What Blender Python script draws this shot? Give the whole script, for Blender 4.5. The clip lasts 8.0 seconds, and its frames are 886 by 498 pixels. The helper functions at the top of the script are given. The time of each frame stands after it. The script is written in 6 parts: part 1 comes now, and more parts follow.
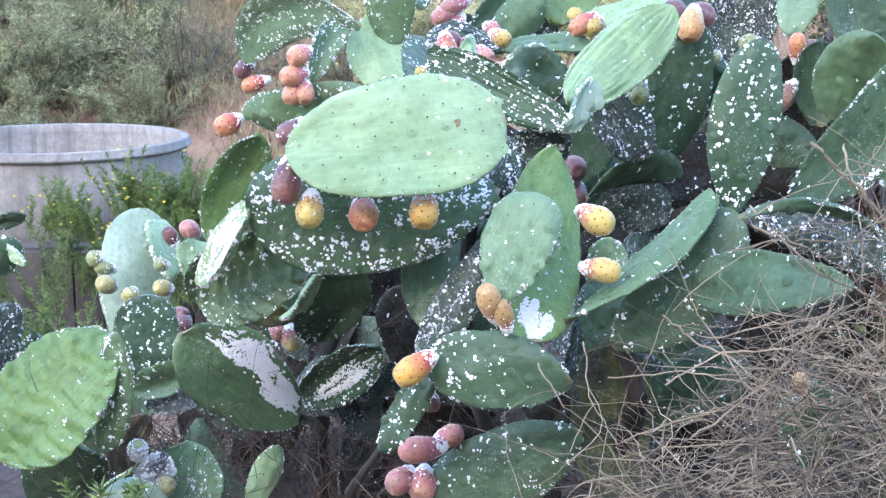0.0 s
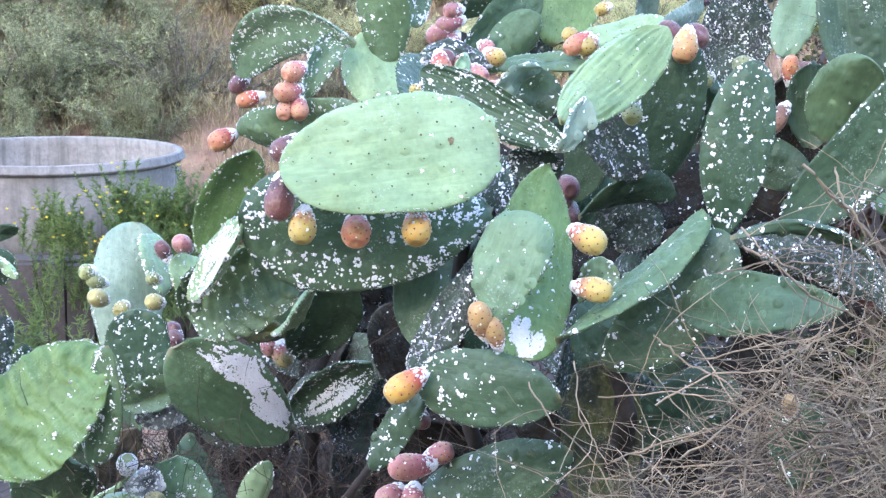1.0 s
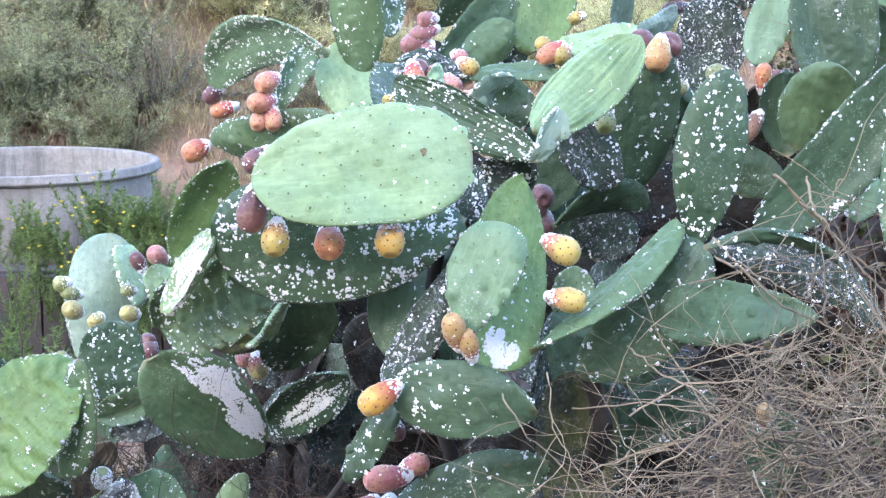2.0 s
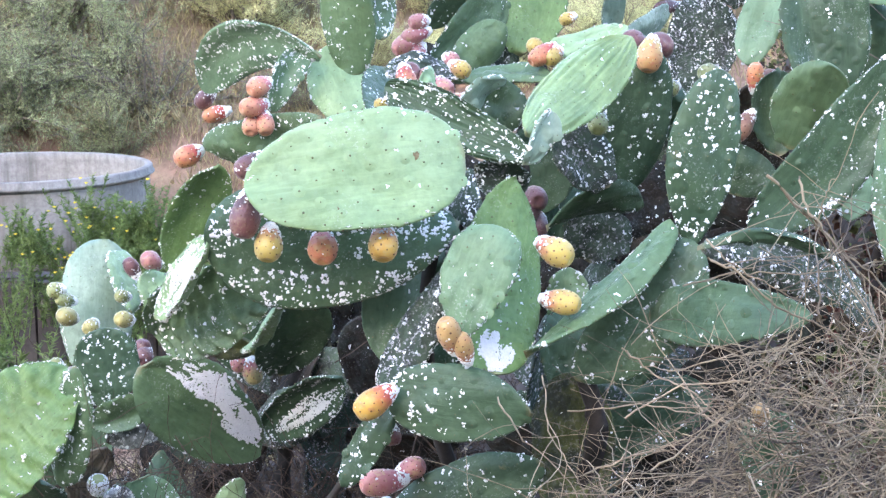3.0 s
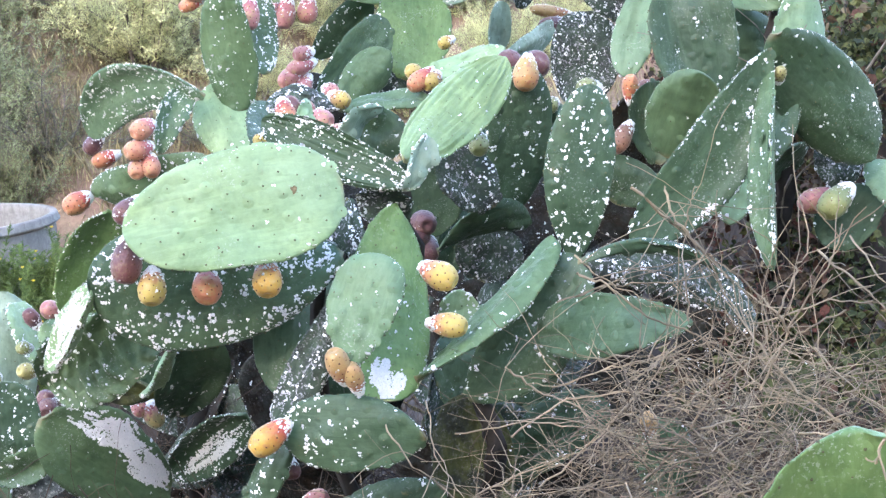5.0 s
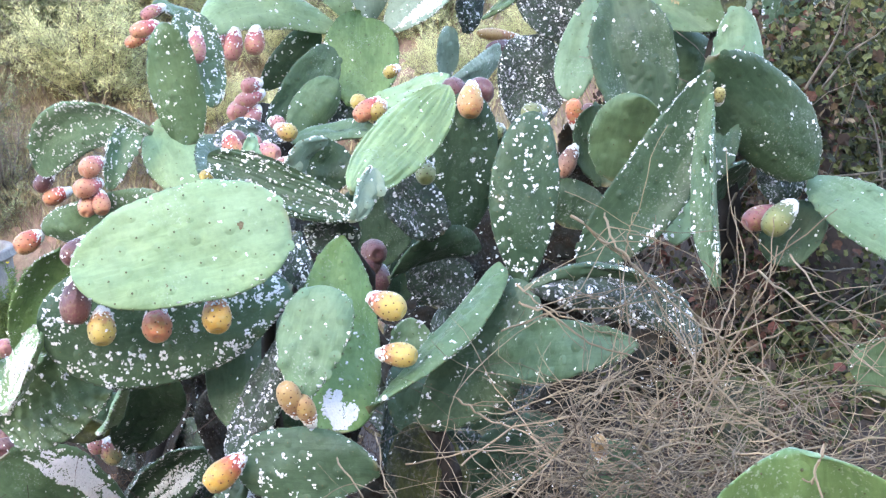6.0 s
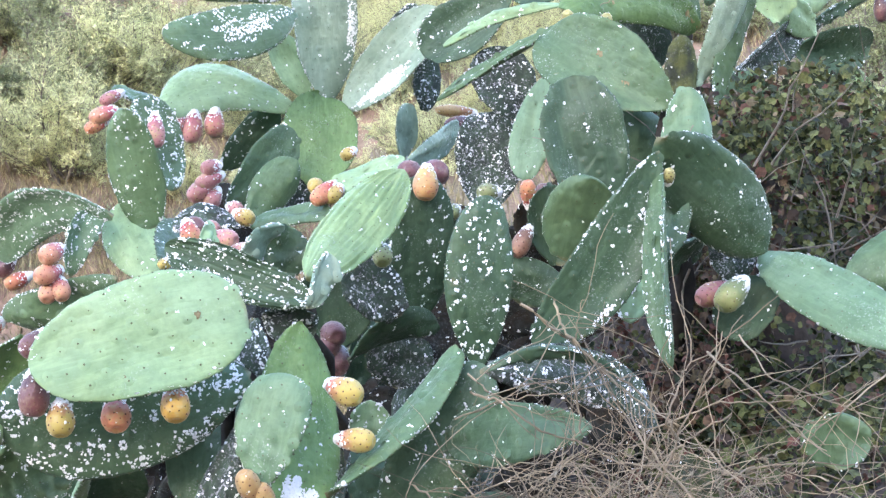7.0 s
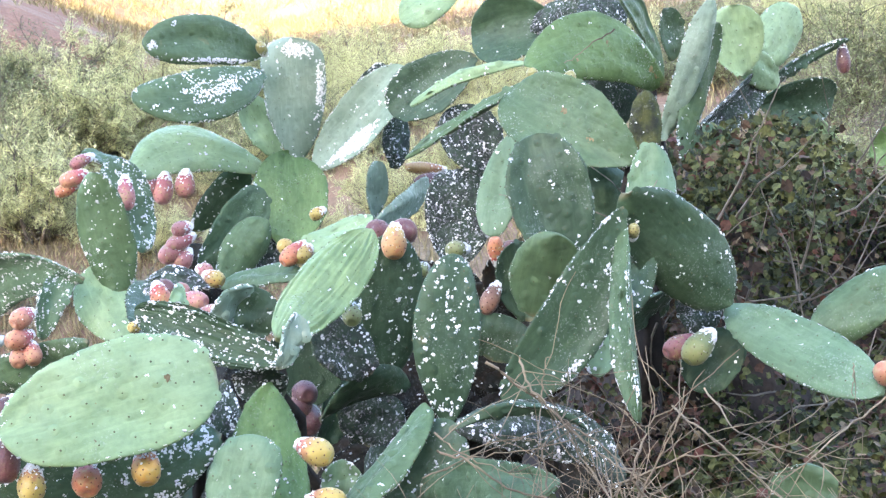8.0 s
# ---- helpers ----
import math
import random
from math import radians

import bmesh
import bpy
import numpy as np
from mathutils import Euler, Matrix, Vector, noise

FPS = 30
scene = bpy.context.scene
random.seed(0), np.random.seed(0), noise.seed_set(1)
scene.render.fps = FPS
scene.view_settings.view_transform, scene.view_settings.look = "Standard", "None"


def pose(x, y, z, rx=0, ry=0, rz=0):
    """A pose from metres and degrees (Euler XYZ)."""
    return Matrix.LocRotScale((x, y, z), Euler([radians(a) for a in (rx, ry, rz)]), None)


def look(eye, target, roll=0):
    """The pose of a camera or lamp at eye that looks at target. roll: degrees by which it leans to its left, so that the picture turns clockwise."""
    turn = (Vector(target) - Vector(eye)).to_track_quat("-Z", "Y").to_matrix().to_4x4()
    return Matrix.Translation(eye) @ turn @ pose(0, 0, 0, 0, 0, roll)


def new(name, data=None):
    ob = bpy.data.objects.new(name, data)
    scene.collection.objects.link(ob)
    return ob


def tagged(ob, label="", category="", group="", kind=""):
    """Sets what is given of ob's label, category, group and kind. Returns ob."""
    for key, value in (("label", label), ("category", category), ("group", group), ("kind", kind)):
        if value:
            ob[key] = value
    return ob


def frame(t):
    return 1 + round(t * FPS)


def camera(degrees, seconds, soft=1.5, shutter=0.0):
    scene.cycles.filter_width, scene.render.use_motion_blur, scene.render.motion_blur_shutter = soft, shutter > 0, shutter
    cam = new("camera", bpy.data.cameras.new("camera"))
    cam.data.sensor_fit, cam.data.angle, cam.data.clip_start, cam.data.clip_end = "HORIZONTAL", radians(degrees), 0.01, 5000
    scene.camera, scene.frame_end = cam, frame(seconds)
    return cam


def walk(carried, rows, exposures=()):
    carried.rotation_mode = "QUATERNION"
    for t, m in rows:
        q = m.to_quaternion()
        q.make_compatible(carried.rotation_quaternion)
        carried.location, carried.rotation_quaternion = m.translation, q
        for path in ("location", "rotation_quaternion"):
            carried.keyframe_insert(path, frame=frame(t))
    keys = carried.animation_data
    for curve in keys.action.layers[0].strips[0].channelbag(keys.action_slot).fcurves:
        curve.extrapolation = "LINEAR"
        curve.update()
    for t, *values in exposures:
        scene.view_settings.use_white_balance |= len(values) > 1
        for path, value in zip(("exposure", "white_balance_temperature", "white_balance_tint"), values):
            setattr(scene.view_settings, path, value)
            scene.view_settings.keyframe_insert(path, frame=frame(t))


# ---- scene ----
cam = camera(31.3, 8.0, soft=1.35)
PATH = [
    (0, (0.002, -0.66, 1.656), (0.003, 1.305, 1.284), -0.1),
    (0.5, (0.003, -0.665, 1.657), (0.004, 1.302, 1.295), -0.0),
    (1, (0.003, -0.663, 1.658), (0.013, 1.306, 1.307), 0.6),
    (1.5, (0.012, -0.659, 1.662), (0.04, 1.311, 1.319), 0.6),
    (3, (0.014, -0.653, 1.67), (0.057, 1.317, 1.327), -0.3),
    (3.5, (0.026, -0.662, 1.675), (0.079, 1.309, 1.341), -1.0),
    (4, (0.046, -0.666, 1.676), (0.123, 1.306, 1.351), -2.1),
    (4.5, (0.065, -0.664, 1.676), (0.175, 1.307, 1.355), -2.9),
    (6, (0.109, -0.688, 1.697), (0.295, 1.281, 1.398), -5.4),
    (6.5, (0.119, -0.702, 1.716), (0.326, 1.268, 1.445), -5.9),
    (7, (0.134, -0.72, 1.736), (0.367, 1.254, 1.511), -6.3),
    (7.5, (0.142, -0.734, 1.743), (0.396, 1.241, 1.557), -6.9),
    (8, (0.149, -0.746, 1.746), (0.419, 1.229, 1.584), -7.2),
]
EXPOSURES = [(0.0, 3.47, 5860, 21), (1.5, 3.46, 5980, 22), (4.5, 3.45, 6320, 20), (6.0, 3.45, 6320, 20), (8.0, 3.30, 6250, 20)]
walk(cam, [(t, look(eye, target, roll)) for t, eye, target, roll in PATH], EXPOSURES)

# ---- world, sun ----
SUN_UP, SUN_ROUND = 18.0, 205.0
world = bpy.data.worlds.new("sky")
scene.world = world
world.use_nodes = True
wn = world.node_tree
sky = wn.nodes.new("ShaderNodeTexSky")
sky.sky_type = "NISHITA"
sky.sun_disc = False
sky.sun_elevation = radians(SUN_UP)
sky.sun_rotation = radians(SUN_ROUND)
sky.dust_density = 2.0
wn.nodes["Background"].inputs["Strength"].default_value = 0.15
wn.links.new(sky.outputs[0], wn.nodes["Background"].inputs["Color"])
sun = new("sun", bpy.data.lights.new("sun", "SUN"))
sun.data.energy = 3.2
sun.data.angle = radians(0.5)
sun.data.color = (1.0, 0.79, 0.44)
way = Vector((math.sin(radians(SUN_ROUND)) * math.cos(radians(SUN_UP)), math.cos(radians(SUN_ROUND)) * math.cos(radians(SUN_UP)), math.sin(radians(SUN_UP))))
sun.matrix_world = look(way * 60, (0, 0, 0))


# ---- materials ----
def material(name, rough=0.6, metal=0.0):
    mat = bpy.data.materials.new(name)
    mat.use_nodes = True
    b = mat.node_tree.nodes["Principled BSDF"]
    b.inputs["Roughness"].default_value = rough
    b.inputs["Metallic"].default_value = metal
    return mat, mat.node_tree, b


def tex_coord(nt, kind="Object"):
    return nt.nodes.new("ShaderNodeTexCoord").outputs[kind]


def noise_node(nt, scale, detail=4.0, rough=0.55, src=None, warp=0.0):
    n = nt.nodes.new("ShaderNodeTexNoise")
    n.inputs["Scale"].default_value = scale
    n.inputs["Detail"].default_value = detail
    n.inputs["Roughness"].default_value = rough
    n.inputs["Distortion"].default_value = warp
    nt.links.new(src if src else tex_coord(nt), n.inputs["Vector"])
    return n.outputs["Fac"]


def ramp(nt, src, *stops):
    r = nt.nodes.new("ShaderNodeValToRGB")
    els = r.color_ramp.elements
    while len(els) < len(stops):
        els.new(0.5)
    for el, (at, col) in zip(els, stops):
        el.position = at
        el.color = (*col, 1.0) if len(col) == 3 else col
    nt.links.new(src, r.inputs["Fac"])
    return r.outputs["Color"]


def mixed(nt, fac, a, b, mode="MIX"):
    m = nt.nodes.new("ShaderNodeMix")
    m.data_type = "RGBA"
    m.blend_type = mode
    for sock, val in ((m.inputs["Factor"], fac), (m.inputs["A"], a), (m.inputs["B"], b)):
        if hasattr(val, "links"):
            nt.links.new(val, sock)
        elif isinstance(val, tuple):
            sock.default_value = (*val, 1.0)
        else:
            sock.default_value = val
    return m.outputs["Result"]


def bump(nt, b, src, strength=0.3, dist=0.01):
    n = nt.nodes.new("ShaderNodeBump")
    n.inputs["Strength"].default_value = strength
    n.inputs["Distance"].default_value = dist
    nt.links.new(src, n.inputs["Height"])
    nt.links.new(n.outputs["Normal"], b.inputs["Normal"])


def varied(nt, col, amount, src=None):
    """Brightness that differs from piece to piece."""
    info = nt.nodes.new("ShaderNodeObjectInfo").outputs["Random"] if src is None else src
    lo, hi = 1 - amount, 1 + amount
    return mixed(nt, 1.0, col, ramp(nt, info, (0.0, (lo, lo, lo)), (1.0, (hi, hi, hi * 0.96))), "MULTIPLY")


def pad_material(name, deep, light, bloom=0.0, crust=0.0, rough=0.42):
    mat, nt, b = material(name, rough)
    co = tex_coord(nt)
    big = noise_node(nt, 9, 4, 0.6, co)
    fine = noise_node(nt, 70, 6, 0.65, co)
    col = ramp(nt, big, (0.3, deep), (0.7, light))
    col = varied(nt, col, 0.14)
    col = mixed(nt, ramp(nt, fine, (0.45, (0, 0, 0)), (0.75, (0.5, 0.5, 0.5))), col, tuple(c * 0.72 for c in deep))
    # faint streaks along the pad and a corky yellow-brown joint
    lie = nt.nodes.new("ShaderNodeMapping")
    lie.inputs["Scale"].default_value = (3.2, 0.8, 1.0)
    along = tex_coord(nt, "UV")
    nt.links.new(along, lie.inputs["Vector"])
    streak = noise_node(nt, 1.6, 5, 0.6, lie.outputs[0], 0.6)
    col = mixed(nt, ramp(nt, streak, (0.46, (0, 0, 0)), (0.80, (0.30, 0.30, 0.30))), col, tuple(min(1.0, c * 1.7 + 0.02) for c in light))
    axis = nt.nodes.new("ShaderNodeSeparateXYZ")
    nt.links.new(along, axis.inputs[0])
    joint = ramp(nt, axis.outputs["Y"], (0.01, (0.7, 0.7, 0.7)), (0.11, (0, 0, 0)))
    col = mixed(nt, joint, col, (0.20, 0.16, 0.075))
    # corky scars and yellowed patches
    scar = ramp(nt, noise_node(nt, 21, 5, 0.6, co, 0.8), (0.69, (0, 0, 0)), (0.76, (0.55, 0.55, 0.55)))
    col = mixed(nt, scar, col, (0.19, 0.17, 0.07))
    if bloom:
        dust = ramp(nt, noise_node(nt, 5, 5, 0.6, co, 0.4), (0.35, (0.15 * bloom,) * 3), (0.65, (bloom,) * 3))
        col = mixed(nt, dust, col, (0.42, 0.58, 0.38))
    if crust:
        meal = ramp(nt, noise_node(nt, 150, 4, 0.65, co, 0.5), (0.54, (0, 0, 0)), (0.61, (crust,) * 3))
        zone = ramp(nt, noise_node(nt, 14, 3, 0.6, co), (0.36, (0, 0, 0)), (0.58, (1, 1, 1)))
        grey = ramp(nt, noise_node(nt, 33, 4, 0.6, co), (0.35, (0.20, 0.19, 0.21)), (0.7, (0.68, 0.68, 0.69)))
        both = mixed(nt, 1.0, meal, zone, "MULTIPLY")
        sooty = ramp(nt, noise_node(nt, 26, 5, 0.6, co), (0.42, (0, 0, 0)), (0.62, (0.85, 0.85, 0.85)))
        col = mixed(nt, sooty, col, (0.038, 0.044, 0.039))
        col = mixed(nt, both, col, grey)
    # sooty film and mealy dust lying in irregular drifts
    film = ramp(nt, noise_node(nt, 17, 6, 0.7, co, 0.5), (0.50, (0, 0, 0)), (0.72, (0.20, 0.20, 0.20)))
    col = mixed(nt, film, col, tuple(c * 0.45 for c in deep))
    drift = ramp(nt, noise_node(nt, 6.5, 4, 0.65, co, 0.7), (0.50, (0, 0, 0)), (0.72, (0.4, 0.4, 0.4)))
    speck = ramp(nt, noise_node(nt, 230, 3, 0.6, co), (0.585, (0, 0, 0)), (0.625, (1, 1, 1)))
    col = mixed(nt, mixed(nt, 1.0, drift, speck, "MULTIPLY"), col, (0.62, 0.64, 0.63))
    haze = ramp(nt, noise_node(nt, 11, 5, 0.7, co, 0.9), (0.56, (0, 0, 0)), (0.76, (0.08, 0.08, 0.08)))
    col = mixed(nt, haze, col, (0.36, 0.46, 0.34))
    nt.links.new(col, b.inputs["Base Color"])
    nt.links.new(ramp(nt, fine, (0.3, (rough - 0.12,) * 3), (0.7, (rough + 0.15,) * 3)), b.inputs["Roughness"])
    b.inputs["Specular IOR Level"].default_value = 0.30 if rough < 0.6 else 0.06
    b.inputs["Sheen Weight"].default_value = 0.03
    b.inputs["Sheen Roughness"].default_value = 0.4
    swell = noise_node(nt, 26, 2, 0.5, co)
    both_bumps = nt.nodes.new("ShaderNodeMath")
    both_bumps.operation = "MULTIPLY_ADD"
    nt.links.new(fine, both_bumps.inputs[0])
    both_bumps.inputs[1].default_value = 0.25
    ridges = nt.nodes.new("ShaderNodeMath")
    ridges.operation = "MULTIPLY_ADD"
    nt.links.new(streak, ridges.inputs[0])
    ridges.inputs[1].default_value = 0.25
    nt.links.new(swell, ridges.inputs[2])
    nt.links.new(ridges.outputs[0], both_bumps.inputs[2])
    bump(nt, b, both_bumps.outputs[0], 0.5, 0.012)
    return mat


PADS = {
    "green": pad_material("cactus_green", (0.053, 0.101, 0.043), (0.106, 0.174, 0.078), 0.05),
    "glauc": pad_material("cactus_bloomed", (0.140, 0.232, 0.102), (0.260, 0.375, 0.180), 0.28),
    "blue": pad_material("cactus_blue_green", (0.145, 0.220, 0.160), (0.265, 0.345, 0.260), 0.16),
    "fresh": pad_material("cactus_fresh_green", (0.138, 0.218, 0.080), (0.258, 0.355, 0.145), 0.12),
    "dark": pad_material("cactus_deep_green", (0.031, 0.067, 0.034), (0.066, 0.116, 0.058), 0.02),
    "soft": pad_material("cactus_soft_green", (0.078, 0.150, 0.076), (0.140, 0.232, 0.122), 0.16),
    # darker copy of the pad green, with shade put into the colour
    "deep": pad_material("cactus_shade_green", (0.024, 0.054, 0.027), (0.049, 0.092, 0.045), 0.02),
    "bright": pad_material("cactus_young_green", (0.074, 0.148, 0.042), (0.146, 0.236, 0.076), 0.04),
    "woody": pad_material("cactus_old_green", (0.062, 0.076, 0.029), (0.115, 0.128, 0.05), 0.0, 0.15, 0.75),
    "crust": pad_material("cactus_scaled", (0.028, 0.048, 0.033), (0.068, 0.096, 0.066), 0.06, 0.95, 0.8),
    # dead-pad brown taken near black, the shade of the gaps put into it
    "shade_fill": pad_material("cactus_shade_fill", (0.016, 0.013, 0.010), (0.050, 0.040, 0.031), 0.0, 0.10, 0.9),
    "mealy": pad_material("cactus_mealy_wax", (0.22, 0.235, 0.225), (0.52, 0.54, 0.55), 0.0, 0.7, 0.95),
    "husk": pad_material("cactus_dry_husk", (0.14, 0.105, 0.07), (0.30, 0.235, 0.16), 0.0, 0.1, 0.9),
}


def plain(name, dark, light, scale=40, rough=0.7, amount=0.12, relief=0.2, island=False):
    mat, nt, b = material(name, rough)
    n = noise_node(nt, scale, 5, 0.6)
    col = ramp(nt, n, (0.32, dark), (0.68, light))
    src = nt.nodes.new("ShaderNodeNewGeometry").outputs["Random Per Island"] if island else None
    col = varied(nt, col, amount, src)
    nt.links.new(col, b.inputs["Base Color"])
    if relief:
        bump(nt, b, n, relief, 0.005)
    return mat


WAX = plain("cochineal_wax", (0.76, 0.77, 0.77), (0.90, 0.90, 0.89), 260, 0.95, 0.08, 0.6)
AREOLE = plain("areole", (0.050, 0.060, 0.028), (0.13, 0.135, 0.07), 200, 0.9, 0.2)
BRISTLE = plain("fruit_bristle", (0.055, 0.026, 0.018), (0.13, 0.065, 0.04), 200, 0.9, 0.2)
# bark set near black so that the stems sink into the shaded gaps
BARK = plain("cactus_bark_shaded", (0.012, 0.010, 0.008), (0.046, 0.037, 0.029), 24, 0.9, 0.2, 0.8)


def fruit_material(name, base, tip, mid=0.5, mottle=0.5):
    mat, nt, b = material(name, 0.42)
    sep = nt.nodes.new("ShaderNodeSeparateXYZ")
    nt.links.new(tex_coord(nt, "Generated"), sep.inputs[0])
    add = nt.nodes.new("ShaderNodeMath")
    add.operation = "MULTIPLY_ADD"
    nt.links.new(noise_node(nt, 26, 5, 0.65, None, 0.8), add.inputs[0])
    add.inputs[1].default_value = 0.7
    nt.links.new(sep.outputs["Z"], add.inputs[2])
    col = ramp(nt, add.outputs[0], (mid + 0.18, base), (mid + 0.60, tip))
    col = varied(nt, col, 0.12)
    blotch = ramp(nt, noise_node(nt, 75, 3, 0.6), (0.50, (0, 0, 0)), (0.63, (mottle,) * 3))
    col = mixed(nt, blotch, col, (0.42, 0.33, 0.11))
    rosy = ramp(nt, noise_node(nt, 48, 3, 0.6, None, 0.5), (0.55, (0, 0, 0)), (0.70, (mottle,) * 3))
    col = mixed(nt, rosy, col, (0.33, 0.07, 0.075))
    fine = noise_node(nt, 150, 4, 0.6)
    col = mixed(nt, ramp(nt, fine, (0.55, (0, 0, 0)), (0.8, (0.22, 0.22, 0.22))), col, (0.52, 0.42, 0.34))
    nt.links.new(col, b.inputs["Base Color"])
    b.inputs["Sheen Weight"].default_value = 0.18
    bump(nt, b, noise_node(nt, 90, 4), 0.6, 0.005)
    return mat


FRUITS = {
    "yellow": fruit_material("fruit_yellow", (0.42, 0.13, 0.085), (0.44, 0.335, 0.075), 0.34),
    "orange": fruit_material("fruit_orange", (0.44, 0.075, 0.045), (0.54, 0.32, 0.05), 0.42),
    "red": fruit_material("fruit_red", (0.41, 0.062, 0.050), (0.49, 0.19, 0.09)),
    "redyel": fruit_material("fruit_coral", (0.41, 0.090, 0.100), (0.47, 0.21, 0.12), 0.50),
    "yelred": fruit_material("fruit_gold", (0.406, 0.296, 0.094), (0.429, 0.211, 0.078)),
    "pink": fruit_material("fruit_pink", (0.33, 0.090, 0.105), (0.40, 0.17, 0.15)),
    "purple": fruit_material("fruit_purple", (0.058, 0.023, 0.028), (0.125, 0.048, 0.047), 0.5, 0.12),
    "tan": fruit_material("fruit_tan", (0.312, 0.133, 0.058), (0.359, 0.226, 0.086)),
    "tanp": fruit_material("fruit_brown", (0.172, 0.086, 0.055), (0.234, 0.117, 0.070), 0.5, 0.15),
    "bud": fruit_material("fruit_unripe", (0.133, 0.179, 0.070), (0.250, 0.281, 0.101), 0.5, 0.1),
    "budy": fruit_material("fruit_half_ripe", (0.203, 0.211, 0.078), (0.343, 0.312, 0.109), 0.5, 0.15),
    "budp": fruit_material("fruit_blushed", (0.281, 0.094, 0.094), (0.218, 0.218, 0.094)),
}
TWIG = plain("dry_twig", (0.080, 0.060, 0.038), (0.315, 0.250, 0.165), 6, 0.85, 0.6, 0.3, True)
# brown fibre colour, darkened further for the shade of the hollow
LITTER = plain("shaded_fibre", (0.030, 0.020, 0.014), (0.12, 0.080, 0.052), 8, 0.9, 0.5, 0.0, True)
STRAW = plain("dry_grass", (0.19, 0.16, 0.088), (0.45, 0.38, 0.20), 12, 0.9, 0.3, 0.0, True)


def leaf_material(name, *tones):
    """Leaves that differ in tone from one to the next, with darker blotches."""
    mat, nt, b = material(name, 0.72)
    b.inputs["Specular IOR Level"].default_value = 0.25
    both = nt.nodes.new("ShaderNodeMath")
    both.operation = "ADD"
    nt.links.new(nt.nodes.new("ShaderNodeNewGeometry").outputs["Random Per Island"], both.inputs[0])
    nt.links.new(nt.nodes.new("ShaderNodeObjectInfo").outputs["Random"], both.inputs[1])
    turn = nt.nodes.new("ShaderNodeMath")
    turn.operation = "FRACT"
    nt.links.new(both.outputs[0], turn.inputs[0])
    pick = turn.outputs[0]
    col = ramp(nt, pick, *[(i / (len(tones) - 1), c) for i, c in enumerate(tones)])
    blotch = ramp(nt, noise_node(nt, 90, 4, 0.6), (0.45, (0, 0, 0)), (0.7, (0.6, 0.6, 0.6)))
    col = mixed(nt, blotch, col, tuple(c * 0.5 for c in tones[0]))
    nt.links.new(col, b.inputs["Base Color"])
    bump(nt, b, noise_node(nt, 60, 3), 0.3, 0.004)
    return mat


IVY = leaf_material("vine_leaf", (0.016, 0.022, 0.009), (0.036, 0.048, 0.017), (0.068, 0.082, 0.027), (0.105, 0.118, 0.036), (0.140, 0.148, 0.048))
IVY_RED = leaf_material("vine_leaf_turning", (0.030, 0.020, 0.014), (0.070, 0.045, 0.028), (0.110, 0.075, 0.045), (0.120, 0.045, 0.030), (0.100, 0.080, 0.040), (0.230, 0.175, 0.100))
WEED = plain("weed_leaf", (0.075, 0.13, 0.03), (0.17, 0.25, 0.07), 30, 0.6, 0.3, 0.0, True)
FLOWER = plain("yellow_petal", (0.55, 0.42, 0.03), (0.70, 0.58, 0.06), 30, 0.6, 0.1, 0.0)
OLIVE = plain("shrub_leaf", (0.165, 0.190, 0.085), (0.335, 0.370, 0.195), 3, 0.7, 0.5, 0.0, True)
BROOM = plain("broom_leaf", (0.43, 0.45, 0.22), (0.66, 0.67, 0.38), 3, 0.75, 0.35, 0.0, True)
WOOD = plain("shrub_wood", (0.10, 0.085, 0.066), (0.26, 0.225, 0.18), 25, 0.9, 0.25, 0.4, True)


def ground_material():
    mat, nt, b = material("dry_red_earth", 0.95)
    co = tex_coord(nt)
    a = noise_node(nt, 1.1, 6, 0.65, co)
    fine = noise_node(nt, 16, 8, 0.7, co)
    soil = ramp(nt, fine, (0.30, (0.160, 0.096, 0.066)), (0.70, (0.370, 0.230, 0.155)))
    litter = ramp(nt, noise_node(nt, 34, 7, 0.7, co), (0.3, (0.14, 0.115, 0.075)), (0.7, (0.36, 0.29, 0.18)))
    col = mixed(nt, ramp(nt, a, (0.40, (0, 0, 0)), (0.60, (1, 1, 1))), soil, litter)
    # a bare reddish track up the slope
    sep = nt.nodes.new("ShaderNodeSeparateXYZ")
    nt.links.new(co, sep.inputs[0])
    across = nt.nodes.new("ShaderNodeMath")
    across.operation = "MULTIPLY_ADD"
    nt.links.new(sep.outputs["X"], across.inputs[0])
    across.inputs[1].default_value = 0.16
    nt.links.new(noise_node(nt, 0.9, 5, 0.6, co), across.inputs[2])
    strip = ramp(nt, across.outputs[0], (0.22, (0, 0, 0)), (0.27, (1, 1, 1)), (0.35, (1, 1, 1)), (0.41, (0, 0, 0)))
    up = nt.nodes.new("ShaderNodeMath")
    up.operation = "MULTIPLY"
    nt.links.new(sep.outputs["Y"], up.inputs[0])
    up.inputs[1].default_value = 0.04
    strip = mixed(nt, 1.0, strip, ramp(nt, up.outputs[0], (0.42, (0, 0, 0)), (0.50, (1, 1, 1))), "MULTIPLY")
    col = mixed(nt, strip, col, ramp(nt, fine, (0.3, (0.16, 0.085, 0.052)), (0.7, (0.31, 0.175, 0.11))))
    nt.links.new(col, b.inputs["Base Color"])
    bump(nt, b, fine, 0.8, 0.03)
    return mat


